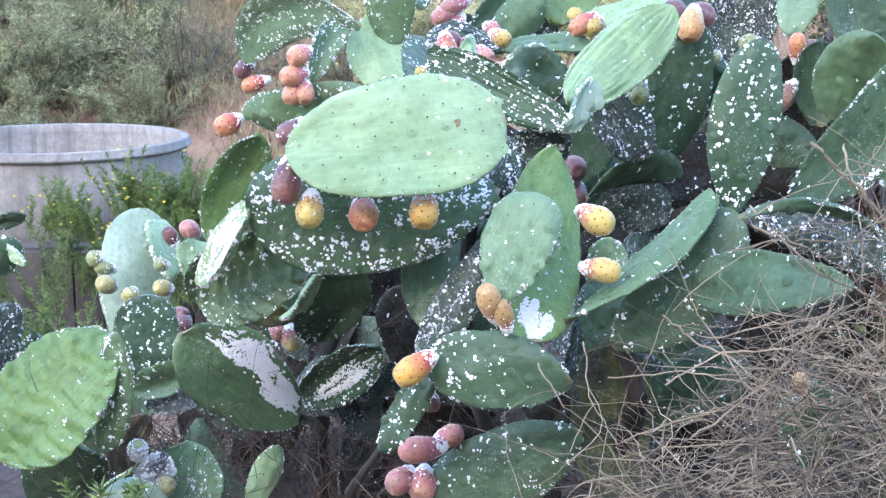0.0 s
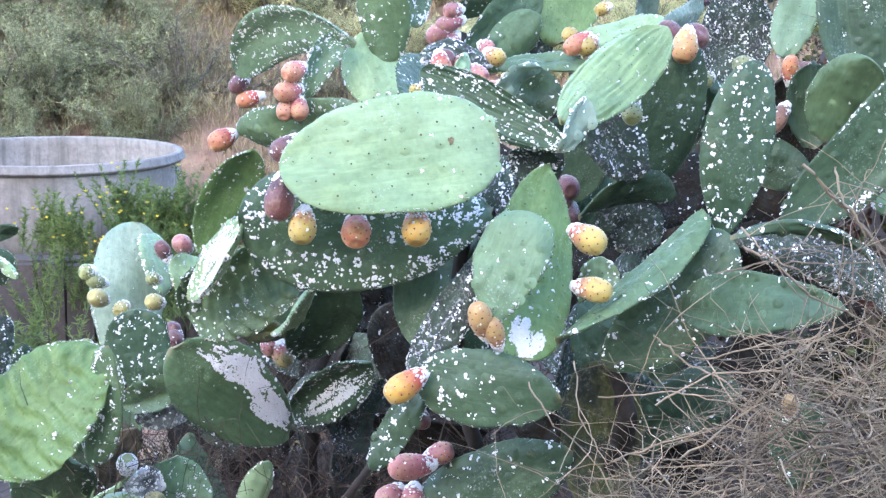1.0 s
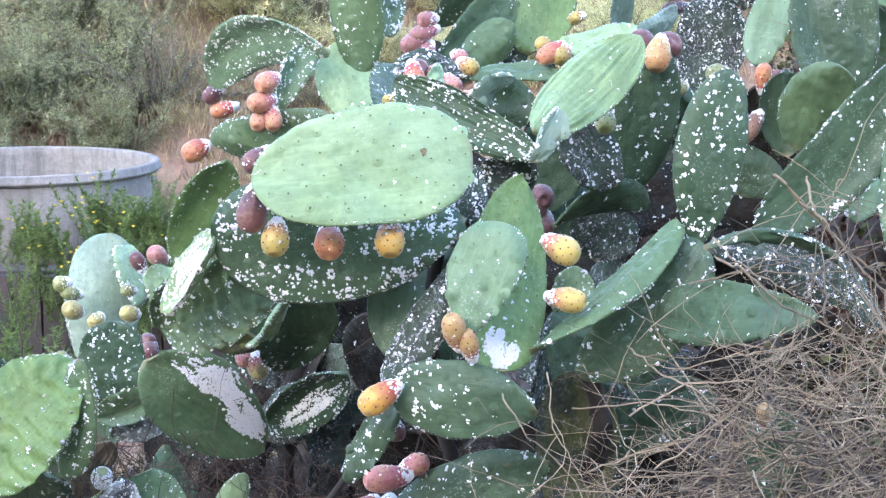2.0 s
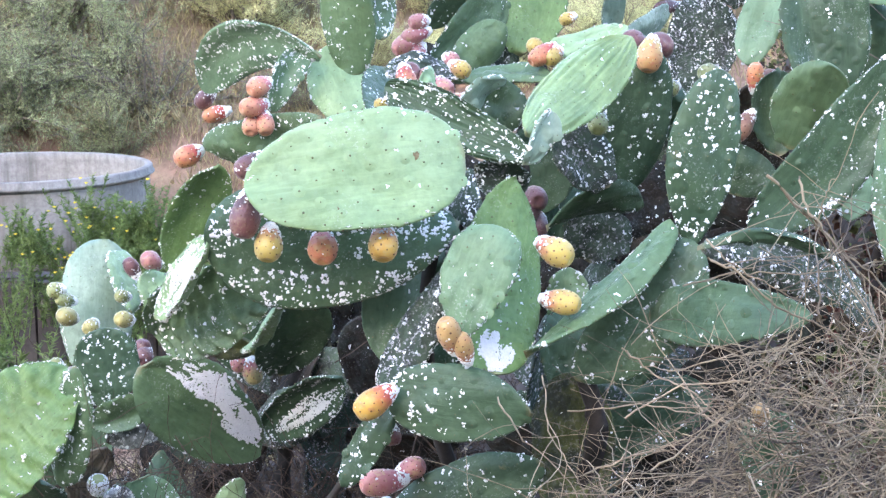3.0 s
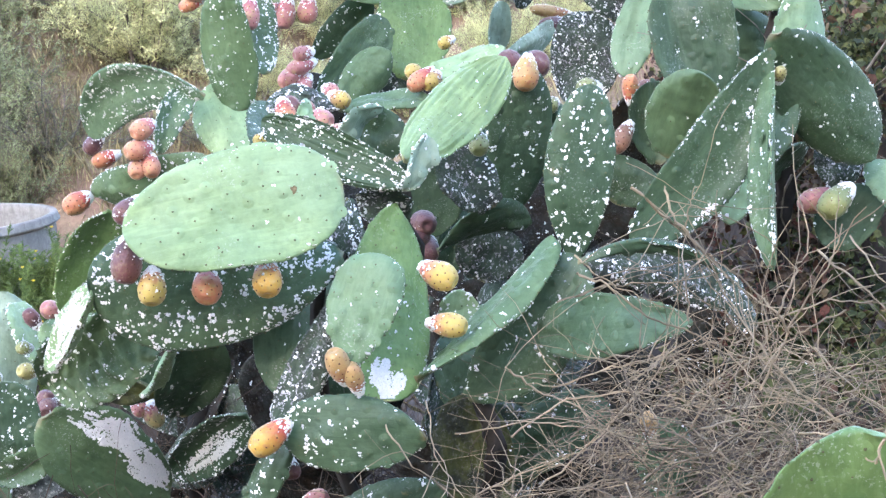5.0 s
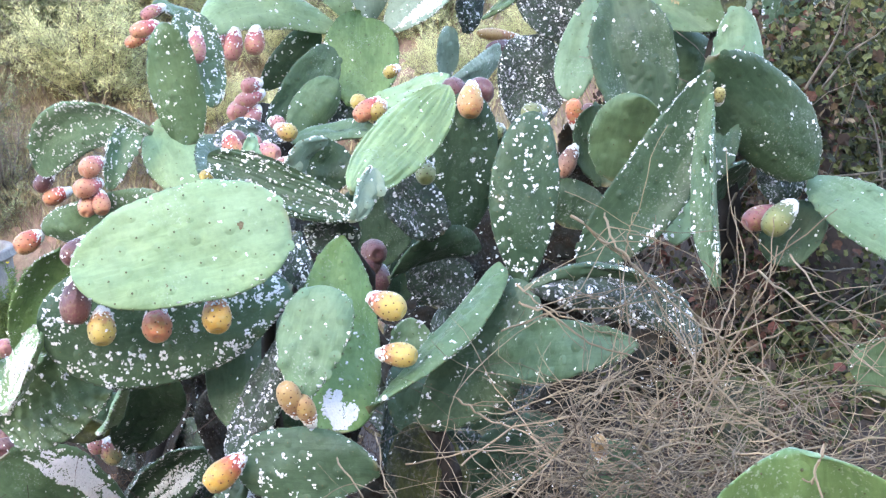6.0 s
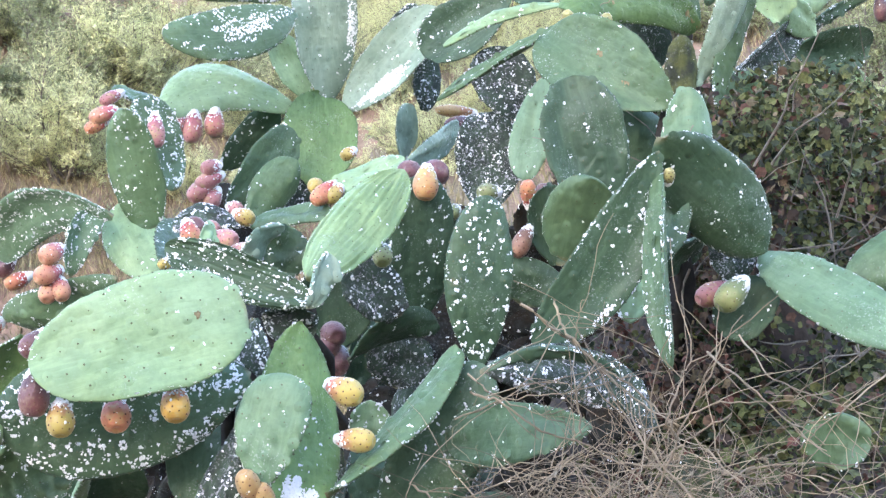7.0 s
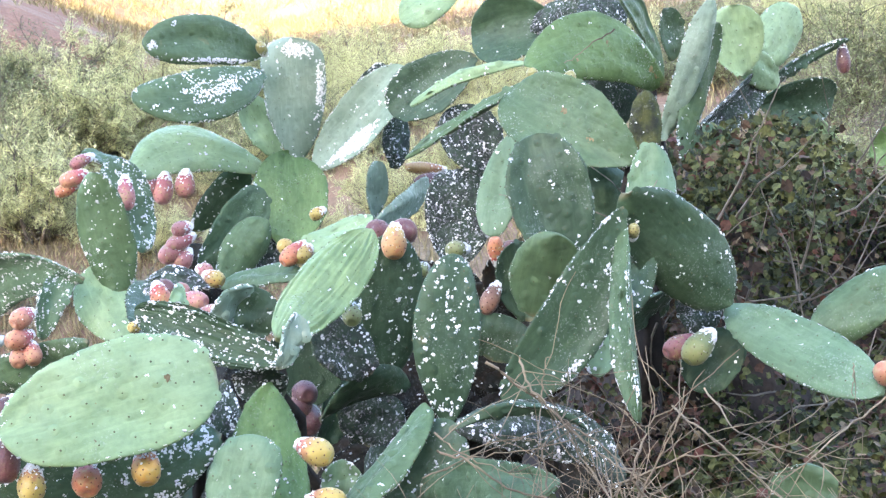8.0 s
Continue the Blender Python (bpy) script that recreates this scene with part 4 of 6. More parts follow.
fruit(p, (-0.023, 3.66, 1.695), (-0.038, 3.64, 1.643), 0.04, 'pink', wax=1.2)
fruit(p, (0.015, 3.66, 1.698), (-0.006, 3.64, 1.613), 0.056, 'pink', wax=1.2)
fruit(p, (0.073, 3.68, 1.698), (0.055, 3.66, 1.623), 0.056, 'pink', wax=1.2)
p = pad(back_cactus, (0.332, 3.68, 1.452), (0.37, 3.83, 1.704), (0.06, -0.86, 0.5), 0.208, 'bright', wax=0.02, rim=0.25, shape=1, dots=1.1)
p = pad(back_cactus, (0.391, 3.83, 1.672), (0.411, 3.78, 2.031), (-0.24, -0.96, -0.12), 0.19, 'blue', wax=0.12, rim=0.9, patches=((0.9, 0.2, 0.09, 0.7, 0.4), (0.6, 0.82, 0.32, 0.14, 0.5)), shape=1.7, blunt=2.8, neck=0.8)
p = pad(back_cactus, (0.429, 3.82, 1.647), (0.722, 3.7, 1.9), (-0.52, -0.84, 0.18), 0.162, 'blue', wax=0.2, rim=0.6, waxv=1, patches=((0.35, 0.5, 0.28, 0.38, 1.1),))
p = pad(back_cactus, (0.507, 3.92, 1.748), (0.686, 3.92, 1.928), (0.32, -0.89, -0.32), 0.088, 'crust', wax=0.5, rim=0.5)
p = pad(back_cactus, (0.334, 3.87, 1.695), (0.259, 3.87, 1.892), (0.21, -0.97, 0.08), 0.105, 'glauc', wax=0.1, rim=0.5)
p = pad(back_cactus, (0.326, 3.72, 1.991), (0.008, 3.5, 2.041), (0.57, -0.82, 0.04), 0.138, 'green', wax=0.08, rim=0.5, sway=0.05, patches=((0.45, -0.85, 0.4, 0.12, 0.4), (0.95, -0.2, 0.05, 0.5, 0.3)))
fruit(p, (0.331, 3.700, 1.984), (0.315, 3.660, 2.015), 0.031, 'budy', wax=1.0)
p = pad(back_cactus, (0.32, 3.66, 1.933), (-0.033, 3.42, 1.894), (0.47, -0.77, 0.43), 0.153, 'green', wax=0.5, rim=0.8, sway=-0.08, waxv=0.7, patches=((0.45, 0.1, 0.26, 0.6, 0.25),))
p = pad(back_cactus, (0.068, 3.5, 1.426), (0.268, 3.6, 1.623), (0.36, -0.93, 0.07), 0.128, 'dark', wax=0.15, rim=0.3, sway=0.04)
fruit(p, (0.071, 3.45, 1.552), (0.021, 3.42, 1.546), 0.044, 'pink', wax=1.0)
fruit(p, (0.052, 3.45, 1.517), (-0.021, 3.42, 1.474), 0.053, 'pink', wax=1.0)
fruit(p, (0.056, 3.454, 1.494), (0.022, 3.42, 1.447), 0.05, 'pink', wax=1.0)
fruit(p, (0.075, 3.45, 1.529), (0.0, 3.42, 1.504), 0.047, 'pink', wax=1.0)
p = pad(back_cactus, (0.124, 3.42, 1.397), (0.265, 3.5, 1.542), (0.33, -0.94, 0.06), 0.113, 'green', wax=0.05, rim=0.3)
p = pad(back_cactus, (0.062, 3.85, 1.518), (0.245, 3.85, 1.674), (0.21, -0.95, -0.24), 0.104, 'dark', wax=0.3)
p = pad(back_cactus, (0.225, 3.7, 1.375), (0.301, 3.75, 1.507), (0.4, -0.91, 0.12), 0.102, 'crust', wax=0.8)
p = pad(back_cactus, (0.616, 4.2, 1.46), (0.654, 4.2, 1.643), (0.55, -0.83, -0.11), 0.083, 'blue', wax=0.1)
p = pad(back_cactus, (0.581, 3.75, 1.482), (0.795, 4.1, 1.556), (0.86, -0.49, -0.15), 0.09, 'blue', wax=0.1)
p = pad(back_cactus, (0.744, 3.48, 1.337), (0.804, 3.55, 1.606), (0.15, -0.96, 0.22), 0.192, 'crust', wax=0.8, rim=0.5)
fruit(p, (0.86, 4.15, 1.591), (0.728, 4.1, 1.615), 0.039, 'tan', wax=0.3)
fruit(p, (0.836, 4.12, 1.573), (0.749, 4.08, 1.562), 0.046, 'purple', wax=0.4)
p = pad(back_cactus, (0.87, 3.4, 1.584), (0.771, 3.4, 1.77), (0.26, -0.95, 0.14), 0.165, 'crust', wax=0.6, rim=0.4)
p = pad(back_cactus, (0.674, 3.9, 1.618), (0.703, 3.9, 1.782), (0.23, -0.97, -0.04), 0.089, 'crust', wax=0.6)
p = pad(middle_cactus, (0.238, 2.03, 1.353), (-0.026, 2.12, 1.475), (-0.1, -0.89, 0.44), 0.083, 'dark', wax=0.9, rim=0.5, sway=-0.02, wrink=1)
p = pad(middle_cactus, (0.129, 2.1, 1.338), (0.227, 2.1, 1.308), (-0.13, -0.89, -0.44), 0.087, 'crust', wax=0.8, rim=0.8)
p = pad(middle_cactus, (0.31, 2.62, 1.522), (0.468, 2.6, 1.558), (-0.25, -0.65, 0.72), 0.088, 'glauc', wax=0.02, sway=0.08)
fruit(p, (0.289, 2.575, 1.512), (0.261, 2.55, 1.533), 0.035, 'yellow', wax=0.2)
fruit(p, (0.314, 2.55, 1.528), (0.26, 2.52, 1.494), 0.04, 'red', wax=0.1)
fruit(p, (0.324, 2.55, 1.52), (0.29, 2.52, 1.495), 0.038, 'yellow', wax=0.5)
fruit(p, (0.381, 2.811, 1.58), (0.346, 2.8, 1.566), 0.03, 'yellow', wax=0.3)
p = pad(middle_cactus, (0.214, 2.03, 1.4), (0.43, 2.32, 1.551), (0.32, -0.61, 0.72), 0.116, 'fresh', wax=0.05, rim=0.3, wrink=1)
p = pad(middle_cactus, (0.208, 2.0, 1.351), (0.259, 2.03, 1.439), (0.55, -0.83, -0.04), 0.053, 'blue', wax=0.15, rim=0.5)
p = pad(middle_cactus, (0.162, 2.24, 1.374), (0.194, 2.26, 1.477), (0.2, -0.95, 0.15), 0.105, 'deep', wax=0.3, rim=1.0, bend=-0.06)
p = pad(middle_cactus, (0.104, 2.18, 1.402), (0.189, 2.2, 1.484), (0.88, -0.43, -0.2), 0.077, 'blue', wax=0.05, rim=0.6, sway=-0.2)
p = pad(middle_cactus, (0.308, 2.5, 1.461), (0.128, 2.62, 1.455), (-0.34, -0.47, 0.82), 0.065, 'green', wax=0.05, rim=0.3, sway=0.1)
p = pad(middle_cactus, (0.038, 2.2, 1.444), (0.055, 2.25, 1.497), (0.52, -0.7, 0.49), 0.034, 'glauc', wax=0.05, rim=0.3)
p = pad(middle_cactus, (0.122, 2.6, 1.461), (-0.033, 2.6, 1.474), (0.07, -0.58, 0.82), 0.077, 'crust', wax=0.6, rim=0.6, sway=0.15)
fruit(p, (0.098, 2.5, 1.496), (0.136, 2.48, 1.475), 0.037, 'yellow', wax=0.35)
fruit(p, (0.005, 2.4, 1.5), (0.015, 2.38, 1.45), 0.042, 'red', wax=0.35)
fruit(p, (0.049, 2.4, 1.46), (0.098, 2.36, 1.451), 0.042, 'pink', wax=0.35)
fruit(p, (0.073, 2.35, 1.428), (0.129, 2.32, 1.434), 0.035, 'pink', wax=0.35)
fruit(p, (0.088, 2.537, 1.506), (0.112, 2.5, 1.5), 0.03, 'pink', wax=0.35)
fruit(p, (-0.017, 2.2, 1.441), (-0.044, 2.18, 1.44), 0.023, 'yellow', wax=0.35)
fruit(p, (0.010, 2.460, 1.465), (0.023, 2.420, 1.491), 0.044, 'purple', wax=0.8)
fruit(p, (0.041, 2.460, 1.462), (0.056, 2.420, 1.479), 0.038, 'pink', wax=1.2)
p = pad(middle_cactus, (0.45, 2.52, 1.224), (0.486, 2.47, 1.53), (0.04, -0.99, -0.17), 0.14, 'dark', wax=0.35, rim=0.15)
fruit(p, (0.495, 2.46, 1.549), (0.481, 2.43, 1.48), 0.053, 'yelred', wax=0.15)
fruit(p, (0.489, 2.539, 1.511), (0.448, 2.5, 1.545), 0.054, 'purple', wax=0.3)
fruit(p, (0.501, 2.548, 1.502), (0.529, 2.5, 1.539), 0.058, 'purple', wax=0.1)
p = pad(middle_cactus, (0.4, 2.4, 1.255), (0.307, 2.4, 1.372), (0.29, -0.93, 0.23), 0.121, 'crust', wax=0.7)
fruit(p, (0.383, 2.377, 1.404), (0.372, 2.33, 1.374), 0.04, 'bud', wax=0.2)
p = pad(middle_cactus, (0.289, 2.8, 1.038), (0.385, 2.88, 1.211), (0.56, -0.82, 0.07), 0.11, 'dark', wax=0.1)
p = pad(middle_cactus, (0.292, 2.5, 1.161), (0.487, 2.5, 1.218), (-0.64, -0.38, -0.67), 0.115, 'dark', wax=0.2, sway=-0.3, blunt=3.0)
p = pad(middle_cactus, (0.39, 2.6, 1.073), (0.418, 2.6, 1.193), (0.06, -1.0, -0.01), 0.148, 'crust', wax=0.3)
fruit(p, (0.272, 2.575, 1.206), (0.247, 2.5, 1.18), 0.054, 'purple', wax=0.3)
fruit(p, (0.281, 2.567, 1.182), (0.265, 2.5, 1.142), 0.055, 'purple', wax=0.3)
fruit(p, (0.263, 2.588, 1.218), (0.275, 2.5, 1.217), 0.054, 'purple', wax=0.3)
p = pad(middle_cactus, (0.493, 2.0, 1.204), (0.546, 2.03, 1.508), (0.06, -0.98, 0.1), 0.119, 'deep', wax=0.65, rim=0.12, shape=1.2, waxside=-0.15, waxv=0.12, neck=0.85, sway=-0.03)
fruit(p, (0.665, 2.616, 1.464), (0.613, 2.6, 1.466), 0.041, 'bud', wax=0.5)
fruit(p, (0.558, 2.528, 1.448), (0.529, 2.5, 1.436), 0.035, 'bud', wax=0.4)
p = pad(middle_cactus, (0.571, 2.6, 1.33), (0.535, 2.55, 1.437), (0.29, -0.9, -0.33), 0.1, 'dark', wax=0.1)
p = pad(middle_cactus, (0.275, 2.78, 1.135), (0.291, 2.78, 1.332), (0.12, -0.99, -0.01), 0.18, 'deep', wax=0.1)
p = pad(right_cactus, (0.879, 2.09, 1.546), (0.604, 2.03, 1.225), (0.11, -0.97, 0.15), 0.13, 'dark', wax=0.12, rim=0.7, sway=-0.065, shape=1.15, patches=((0.72, -0.8, 0.14, 0.12, 0.25), (0.36, -0.86, 0.12, 0.1, 0.3), (0.5, -0.6, 0.05, 0.15, 0.25)), neck=0.8, blunt=2.0)
p = pad(right_cactus, (0.88, 2.1, 1.52), (0.812, 1.89, 1.185), (-0.86, -0.33, 0.4), 0.064, 'green', wax=0.4, rim=0.9, shape=1.6, neck=0.7)
fruit(p, (0.893, 2.100, 1.481), (0.893, 2.080, 1.511), 0.023, 'budy', wax=0.2)
p = pad(right_cactus, (0.95, 2.2, 1.495), (0.878, 2.15, 1.334), (-0.52, -0.72, 0.46), 0.074, 'dark', wax=0.4, rim=0.5)
p = pad(right_cactus, (0.849, 2.2, 1.311), (0.81, 2.16, 1.225), (-0.34, -0.78, 0.52), 0.063, 'glauc', wax=0.2, rim=0.3)
p = pad(right_cactus, (0.888, 2.1, 1.569), (1.102, 2.2, 1.328), (0.18, -0.95, -0.24), 0.163, 'deep', wax=0.08, rim=0.3, shape=1.15, blunt=2.6)
p = pad(right_cactus, (0.983, 2.3, 1.457), (1.02, 2.35, 1.647), (-0.07, -0.96, 0.27), 0.099, 'soft', wax=0.08, rim=0.5, shape=0.9)
p = pad(right_cactus, (0.791, 2.25, 1.431), (0.772, 2.3, 1.695), (-0.04, -0.99, 0.05), 0.163, 'dark', wax=0.08, rim=0.2, shape=1.1)
p = pad(right_cactus, (0.709, 2.2, 1.353), (0.755, 2.12, 1.511), (-0.26, -0.89, -0.37), 0.126, 'green', wax=0.02, rim=0.2, shape=1)
p = pad(right_cactus, (0.734, 2.4, 1.317), (0.726, 2.4, 1.483), (0.08, -1.0, 0.0), 0.114, 'dark', wax=0.06)
fruit(p, (0.688, 2.42, 1.438), (0.687, 2.4, 1.497), 0.035, 'red', wax=0.2)
fruit(p, (0.723, 2.45, 1.437), (0.729, 2.45, 1.483), 0.035, 'purple', wax=0.3)
fruit(p, (0.678, 2.37, 1.409), (0.637, 2.35, 1.353), 0.039, 'tanp', wax=0.1)
p = pad(right_cactus, (0.808, 2.72, 1.698), (0.721, 2.64, 1.479), (-0.38, -0.81, 0.45), 0.093, 'soft', wax=0.02, rim=0.3)
p = pad(right_cactus, (1.024, 2.46, 1.608), (0.8, 2.66, 1.781), (-0.41, -0.81, 0.42), 0.183, 'green', wax=0.08, rim=0.1, shape=1.45, neck=0.85)
scar(p, 0.5, -0.2, 0.012)
scar(p, 0.35, -0.1, 0.012)
scar(p, 0.6, 0.2, 0.008)
p = pad(right_cactus, (0.949, 2.6, 1.451), (0.968, 2.6, 1.609), (-0.15, -0.99, 0.02), 0.148, 'dark', wax=0.05)
p = pad(right_cactus, (0.681, 2.6, 1.216), (0.73, 2.6, 1.308), (-0.11, -0.99, 0.06), 0.147, 'dark', wax=0.05)
p = pad(right_cactus, (1.272, 3.1, 1.761), (0.901, 2.9, 1.843), (0.5, -0.85, 0.15), 0.174, 'bright', wax=0.03, rim=0.15, bend=0.05, sway=0.16)
fruit(p, (0.901, 2.840, 1.799), (0.886, 2.800, 1.832), 0.031, 'budy', wax=0.1)
fruit(p, (0.928, 2.660, 1.788), (0.937, 2.620, 1.810), 0.029, 'budy', wax=0.1)
scar(p, 0.06, 0.1, 0.02)
scar(p, 0.45, 0, 0.012)
scar(p, 0.7, -0.4, 0.008)
p = pad(right_cactus, (0.913, 2.92, 1.851), (0.62, 2.95, 1.787), (-0.23, -0.48, 0.84), 0.041, 'glauc', wax=0.05, rim=0.1, sway=0.1)
p = pad(right_cactus, (0.917, 2.8, 1.818), (0.599, 3.0, 1.664), (-0.59, -0.37, 0.72), 0.041, 'green', wax=0.25, rim=0.3)
p = pad(right_cactus, (0.867, 3.4, 1.903), (0.621, 3.4, 1.781), (-0.13, -0.95, 0.27), 0.15, 'dark', wax=0.18, rim=0.4)
p = pad(right_cactus, (1.072, 3.3, 1.961), (0.863, 3.4, 1.942), (-0.44, -0.87, 0.23), 0.184, 'dark', wax=0.05)
p = pad(right_cactus, (1.171, 3.2, 1.989), (1.004, 3.3, 1.959), (-0.53, -0.81, 0.24), 0.111, 'crust', wax=0.4)
p = pad(right_cactus, (0.898, 3.6, 2.158), (0.71, 3.6, 2.021), (-0.21, -0.93, 0.3), 0.132, 'glauc', wax=0.05)
p = pad(right_cactus, (1.278, 3.13, 1.765), (1.166, 3.05, 2.024), (0.66, -0.75, 0.05), 0.085, 'green', wax=0.02, sway=0.12)
p = pad(right_cactus, (1.368, 3.3, 1.82), (1.372, 3.3, 1.962), (0.23, -0.97, -0.01), 0.072, 'dark', wax=0.15)
p = pad(right_cactus, (1.07, 3.0, 1.86), (1.212, 3.2, 2.02), (0.51, -0.73, 0.45), 0.134, 'crust', wax=0.2)
p = pad(right_cactus, (1.241, 3.05, 1.626), (1.397, 3.0, 1.959), (0.25, -0.93, -0.26), 0.081, 'blue', wax=0.05, wrink=0)
p = pad(right_cactus, (1.271, 3.0, 1.573), (1.422, 3.06, 1.899), (0.42, -0.91, -0.03), 0.083, 'green', wax=0.25, rim=0.5)
p = pad(right_cactus, (1.153, 3.2, 1.652), (1.143, 3.2, 1.813), (0.1, -0.99, 0.01), 0.184, 'crust', wax=0.1)
p = pad(right_cactus, (1.144, 2.9, 1.53), (1.178, 2.9, 1.754), (0.08, -1.0, -0.01), 0.085, 'woody', wax=0.1)
p = pad(right_cactus, (1.066, 2.3, 1.246), (1.07, 2.3, 1.383), (0.05, -1.0, -0.0), 0.101, 'crust', wax=0.6, rim=0.5)
fruit(p, (1.063, 2.22, 1.272), (0.997, 2.2, 1.223), 0.055, 'bud', wax=0.8)
fruit(p, (1.054, 2.28, 1.25), (0.971, 2.25, 1.237), 0.05, 'pink', wax=0.1)
p = pad(right_cactus, (1.111, 2.285, 1.303), (1.279, 1.95, 1.153), (-0.4, -0.52, 0.76), 0.127, 'soft', wax=0.04, rim=0.3, shape=1.1)
p = pad(right_cactus, (1.149, 2.3, 1.251), (1.028, 2.3, 1.15), (-0.3, -0.88, 0.37), 0.106, 'dark', wax=0.08, rim=0.1)
fruit(p, (1.323, 1.972, 1.164), (1.279, 1.95, 1.205), 0.045, 'redyel', wax=0.05)
p = pad(far_cactus, (1.659, 3.6, 1.761), (1.641, 3.6, 1.964), (-0.07, -1.0, -0.01), 0.159, 'glauc', wax=0.05)
p = pad(far_cactus, (1.766, 3.8, 1.783), (1.956, 3.9, 1.946), (0.33, -0.93, 0.18), 0.152, 'glauc', wax=0.01)
p = pad(far_cactus, (1.839, 3.8, 1.723), (1.676, 3.7, 1.83), (0.43, -0.89, -0.17), 0.106, 'glauc', wax=0.02)
p = pad(far_cactus, (1.479, 3.6, 1.607), (1.794, 3.81, 1.766), (0.61, -0.77, -0.2), 0.116, 'crust', wax=0.6, rim=0.5)
p = pad(far_cactus, (1.801, 3.9, 1.698), (2.174, 4.05, 1.836), (0.48, -0.65, -0.59), 0.057, 'dark', wax=0.5, rim=0.8)
fruit(p, (2.15, 4.05, 1.83), (2.139, 4.03, 1.732), 0.046, 'purple', wax=0.1)
p = pad(far_cactus, (1.834, 4.0, 1.67), (2.127, 4.1, 1.668), (0.3, -0.89, -0.33), 0.152, 'dark', wax=0.15, rim=0.3)
p = pad(far_cactus, (1.988, 4.1, 1.636), (2.113, 4.1, 1.444), (-0.5, -0.8, -0.33), 0.119, 'glauc', wax=0.03, wrink=1)
p = pad(far_cactus, (1.501, 3.6, 1.483), (1.553, 3.6, 1.638), (0.04, -1.0, -0.01), 0.137, 'dark', wax=0.05)
p = pad(far_cactus, (2.307, 3.9, 1.469), (2.138, 3.9, 1.481), (0.01, -0.98, 0.2), 0.16, 'bright', wax=0.02)
p = pad(far_cactus, (1.47, 2.15, 1.35), (1.239, 2.15, 1.244), (-0.22, -0.84, 0.49), 0.113, 'green', wax=0.01)
p = pad(far_cactus, (2.264, 4.6, 1.272), (2.248, 4.6, 1.406), (-0.02, -1.0, -0.0), 0.128, 'crust', wax=0.8)
fruit(p, (2.28, 4.6, 1.321), (2.342, 4.6, 1.308), 0.048, 'bud', wax=4)
p = pad(near_cactus, (0.615, 0.88, 0.996), (0.591, 0.82, 1.224), (-0.15, -0.95, -0.27), 0.226, 'bright', wax=0.01, rim=0.03, shape=1.2, wrink=0, dots=0.9)


# dead and crusted old pads, added as filler to darken the clump's shaded gaps
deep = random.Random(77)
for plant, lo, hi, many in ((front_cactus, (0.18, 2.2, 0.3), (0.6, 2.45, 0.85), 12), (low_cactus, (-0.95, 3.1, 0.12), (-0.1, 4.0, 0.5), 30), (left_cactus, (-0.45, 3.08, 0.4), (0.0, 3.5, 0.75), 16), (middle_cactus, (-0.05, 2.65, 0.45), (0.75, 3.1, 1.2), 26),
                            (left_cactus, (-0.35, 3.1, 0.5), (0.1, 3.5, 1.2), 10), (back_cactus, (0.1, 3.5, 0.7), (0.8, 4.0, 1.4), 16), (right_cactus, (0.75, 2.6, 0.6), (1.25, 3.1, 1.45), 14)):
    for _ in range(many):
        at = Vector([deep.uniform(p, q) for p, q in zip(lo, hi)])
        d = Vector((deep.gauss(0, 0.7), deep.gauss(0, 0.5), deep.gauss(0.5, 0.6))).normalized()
        pad(plant, at, at + d * deep.uniform(0.2, 0.3), (deep.gauss(0, 0.6), -1, deep.gauss(0.1, 0.4)), deep.uniform(0.11, 0.17), deep.choice(("shade_fill", "shade_fill", "shade_fill", "crust", "dark")), wax=deep.choice((0.03, 0.1, 0.25)), rim=0.1, bend=deep.uniform(-0.2, 0.2), sway=deep.uniform(-0.1, 0.1))


# ---- dry brush, vines, weeds ----
def tube(verts, faces, pts, r0, r1, n=4):
    o = len(verts)
    m = len(pts)
    for i, p in enumerate(pts):
        d = (pts[min(i + 1, m - 1)] - pts[max(i - 1, 0)]).normalized()
        u = d.orthogonal().normalized()
        w = d.cross(u)
        r = r0 + (r1 - r0) * i / (m - 1)
        for k in range(n):
            a = 2 * math.pi * k / n
            verts.append(p + (u * math.cos(a) + w * math.sin(a)) * r)
    for i in range(m - 1):
        faces.extend((o + i * n + k, o + i * n + (k + 1) % n, o + (i + 1) * n + (k + 1) % n, o + (i + 1) * n + k) for k in range(n))


def wander(start, d, length, rng, steps=7, bend=0.35, sag=0.0):
    p, d = Vector(start), Vector(d).normalized()
    pts = [p.copy()]
    for _ in range(steps):
        d = (d + Vector((rng.gauss(0, bend), rng.gauss(0, bend), rng.gauss(0, bend) - sag)) * 0.5).normalized()
        p = p + d * (length / steps)
        pts.append(p.copy())
    return pts


def brush_top(x, y):
    """How high the heap of dry stalks stands."""
    return 0.60 + 0.60 * float(smooth_step(-0.2, 0.6, x)) - 0.35 * float(smooth_step(1.45, 2.1, y)) - 0.20 * float(smooth_step(0.6, 1.2, x))


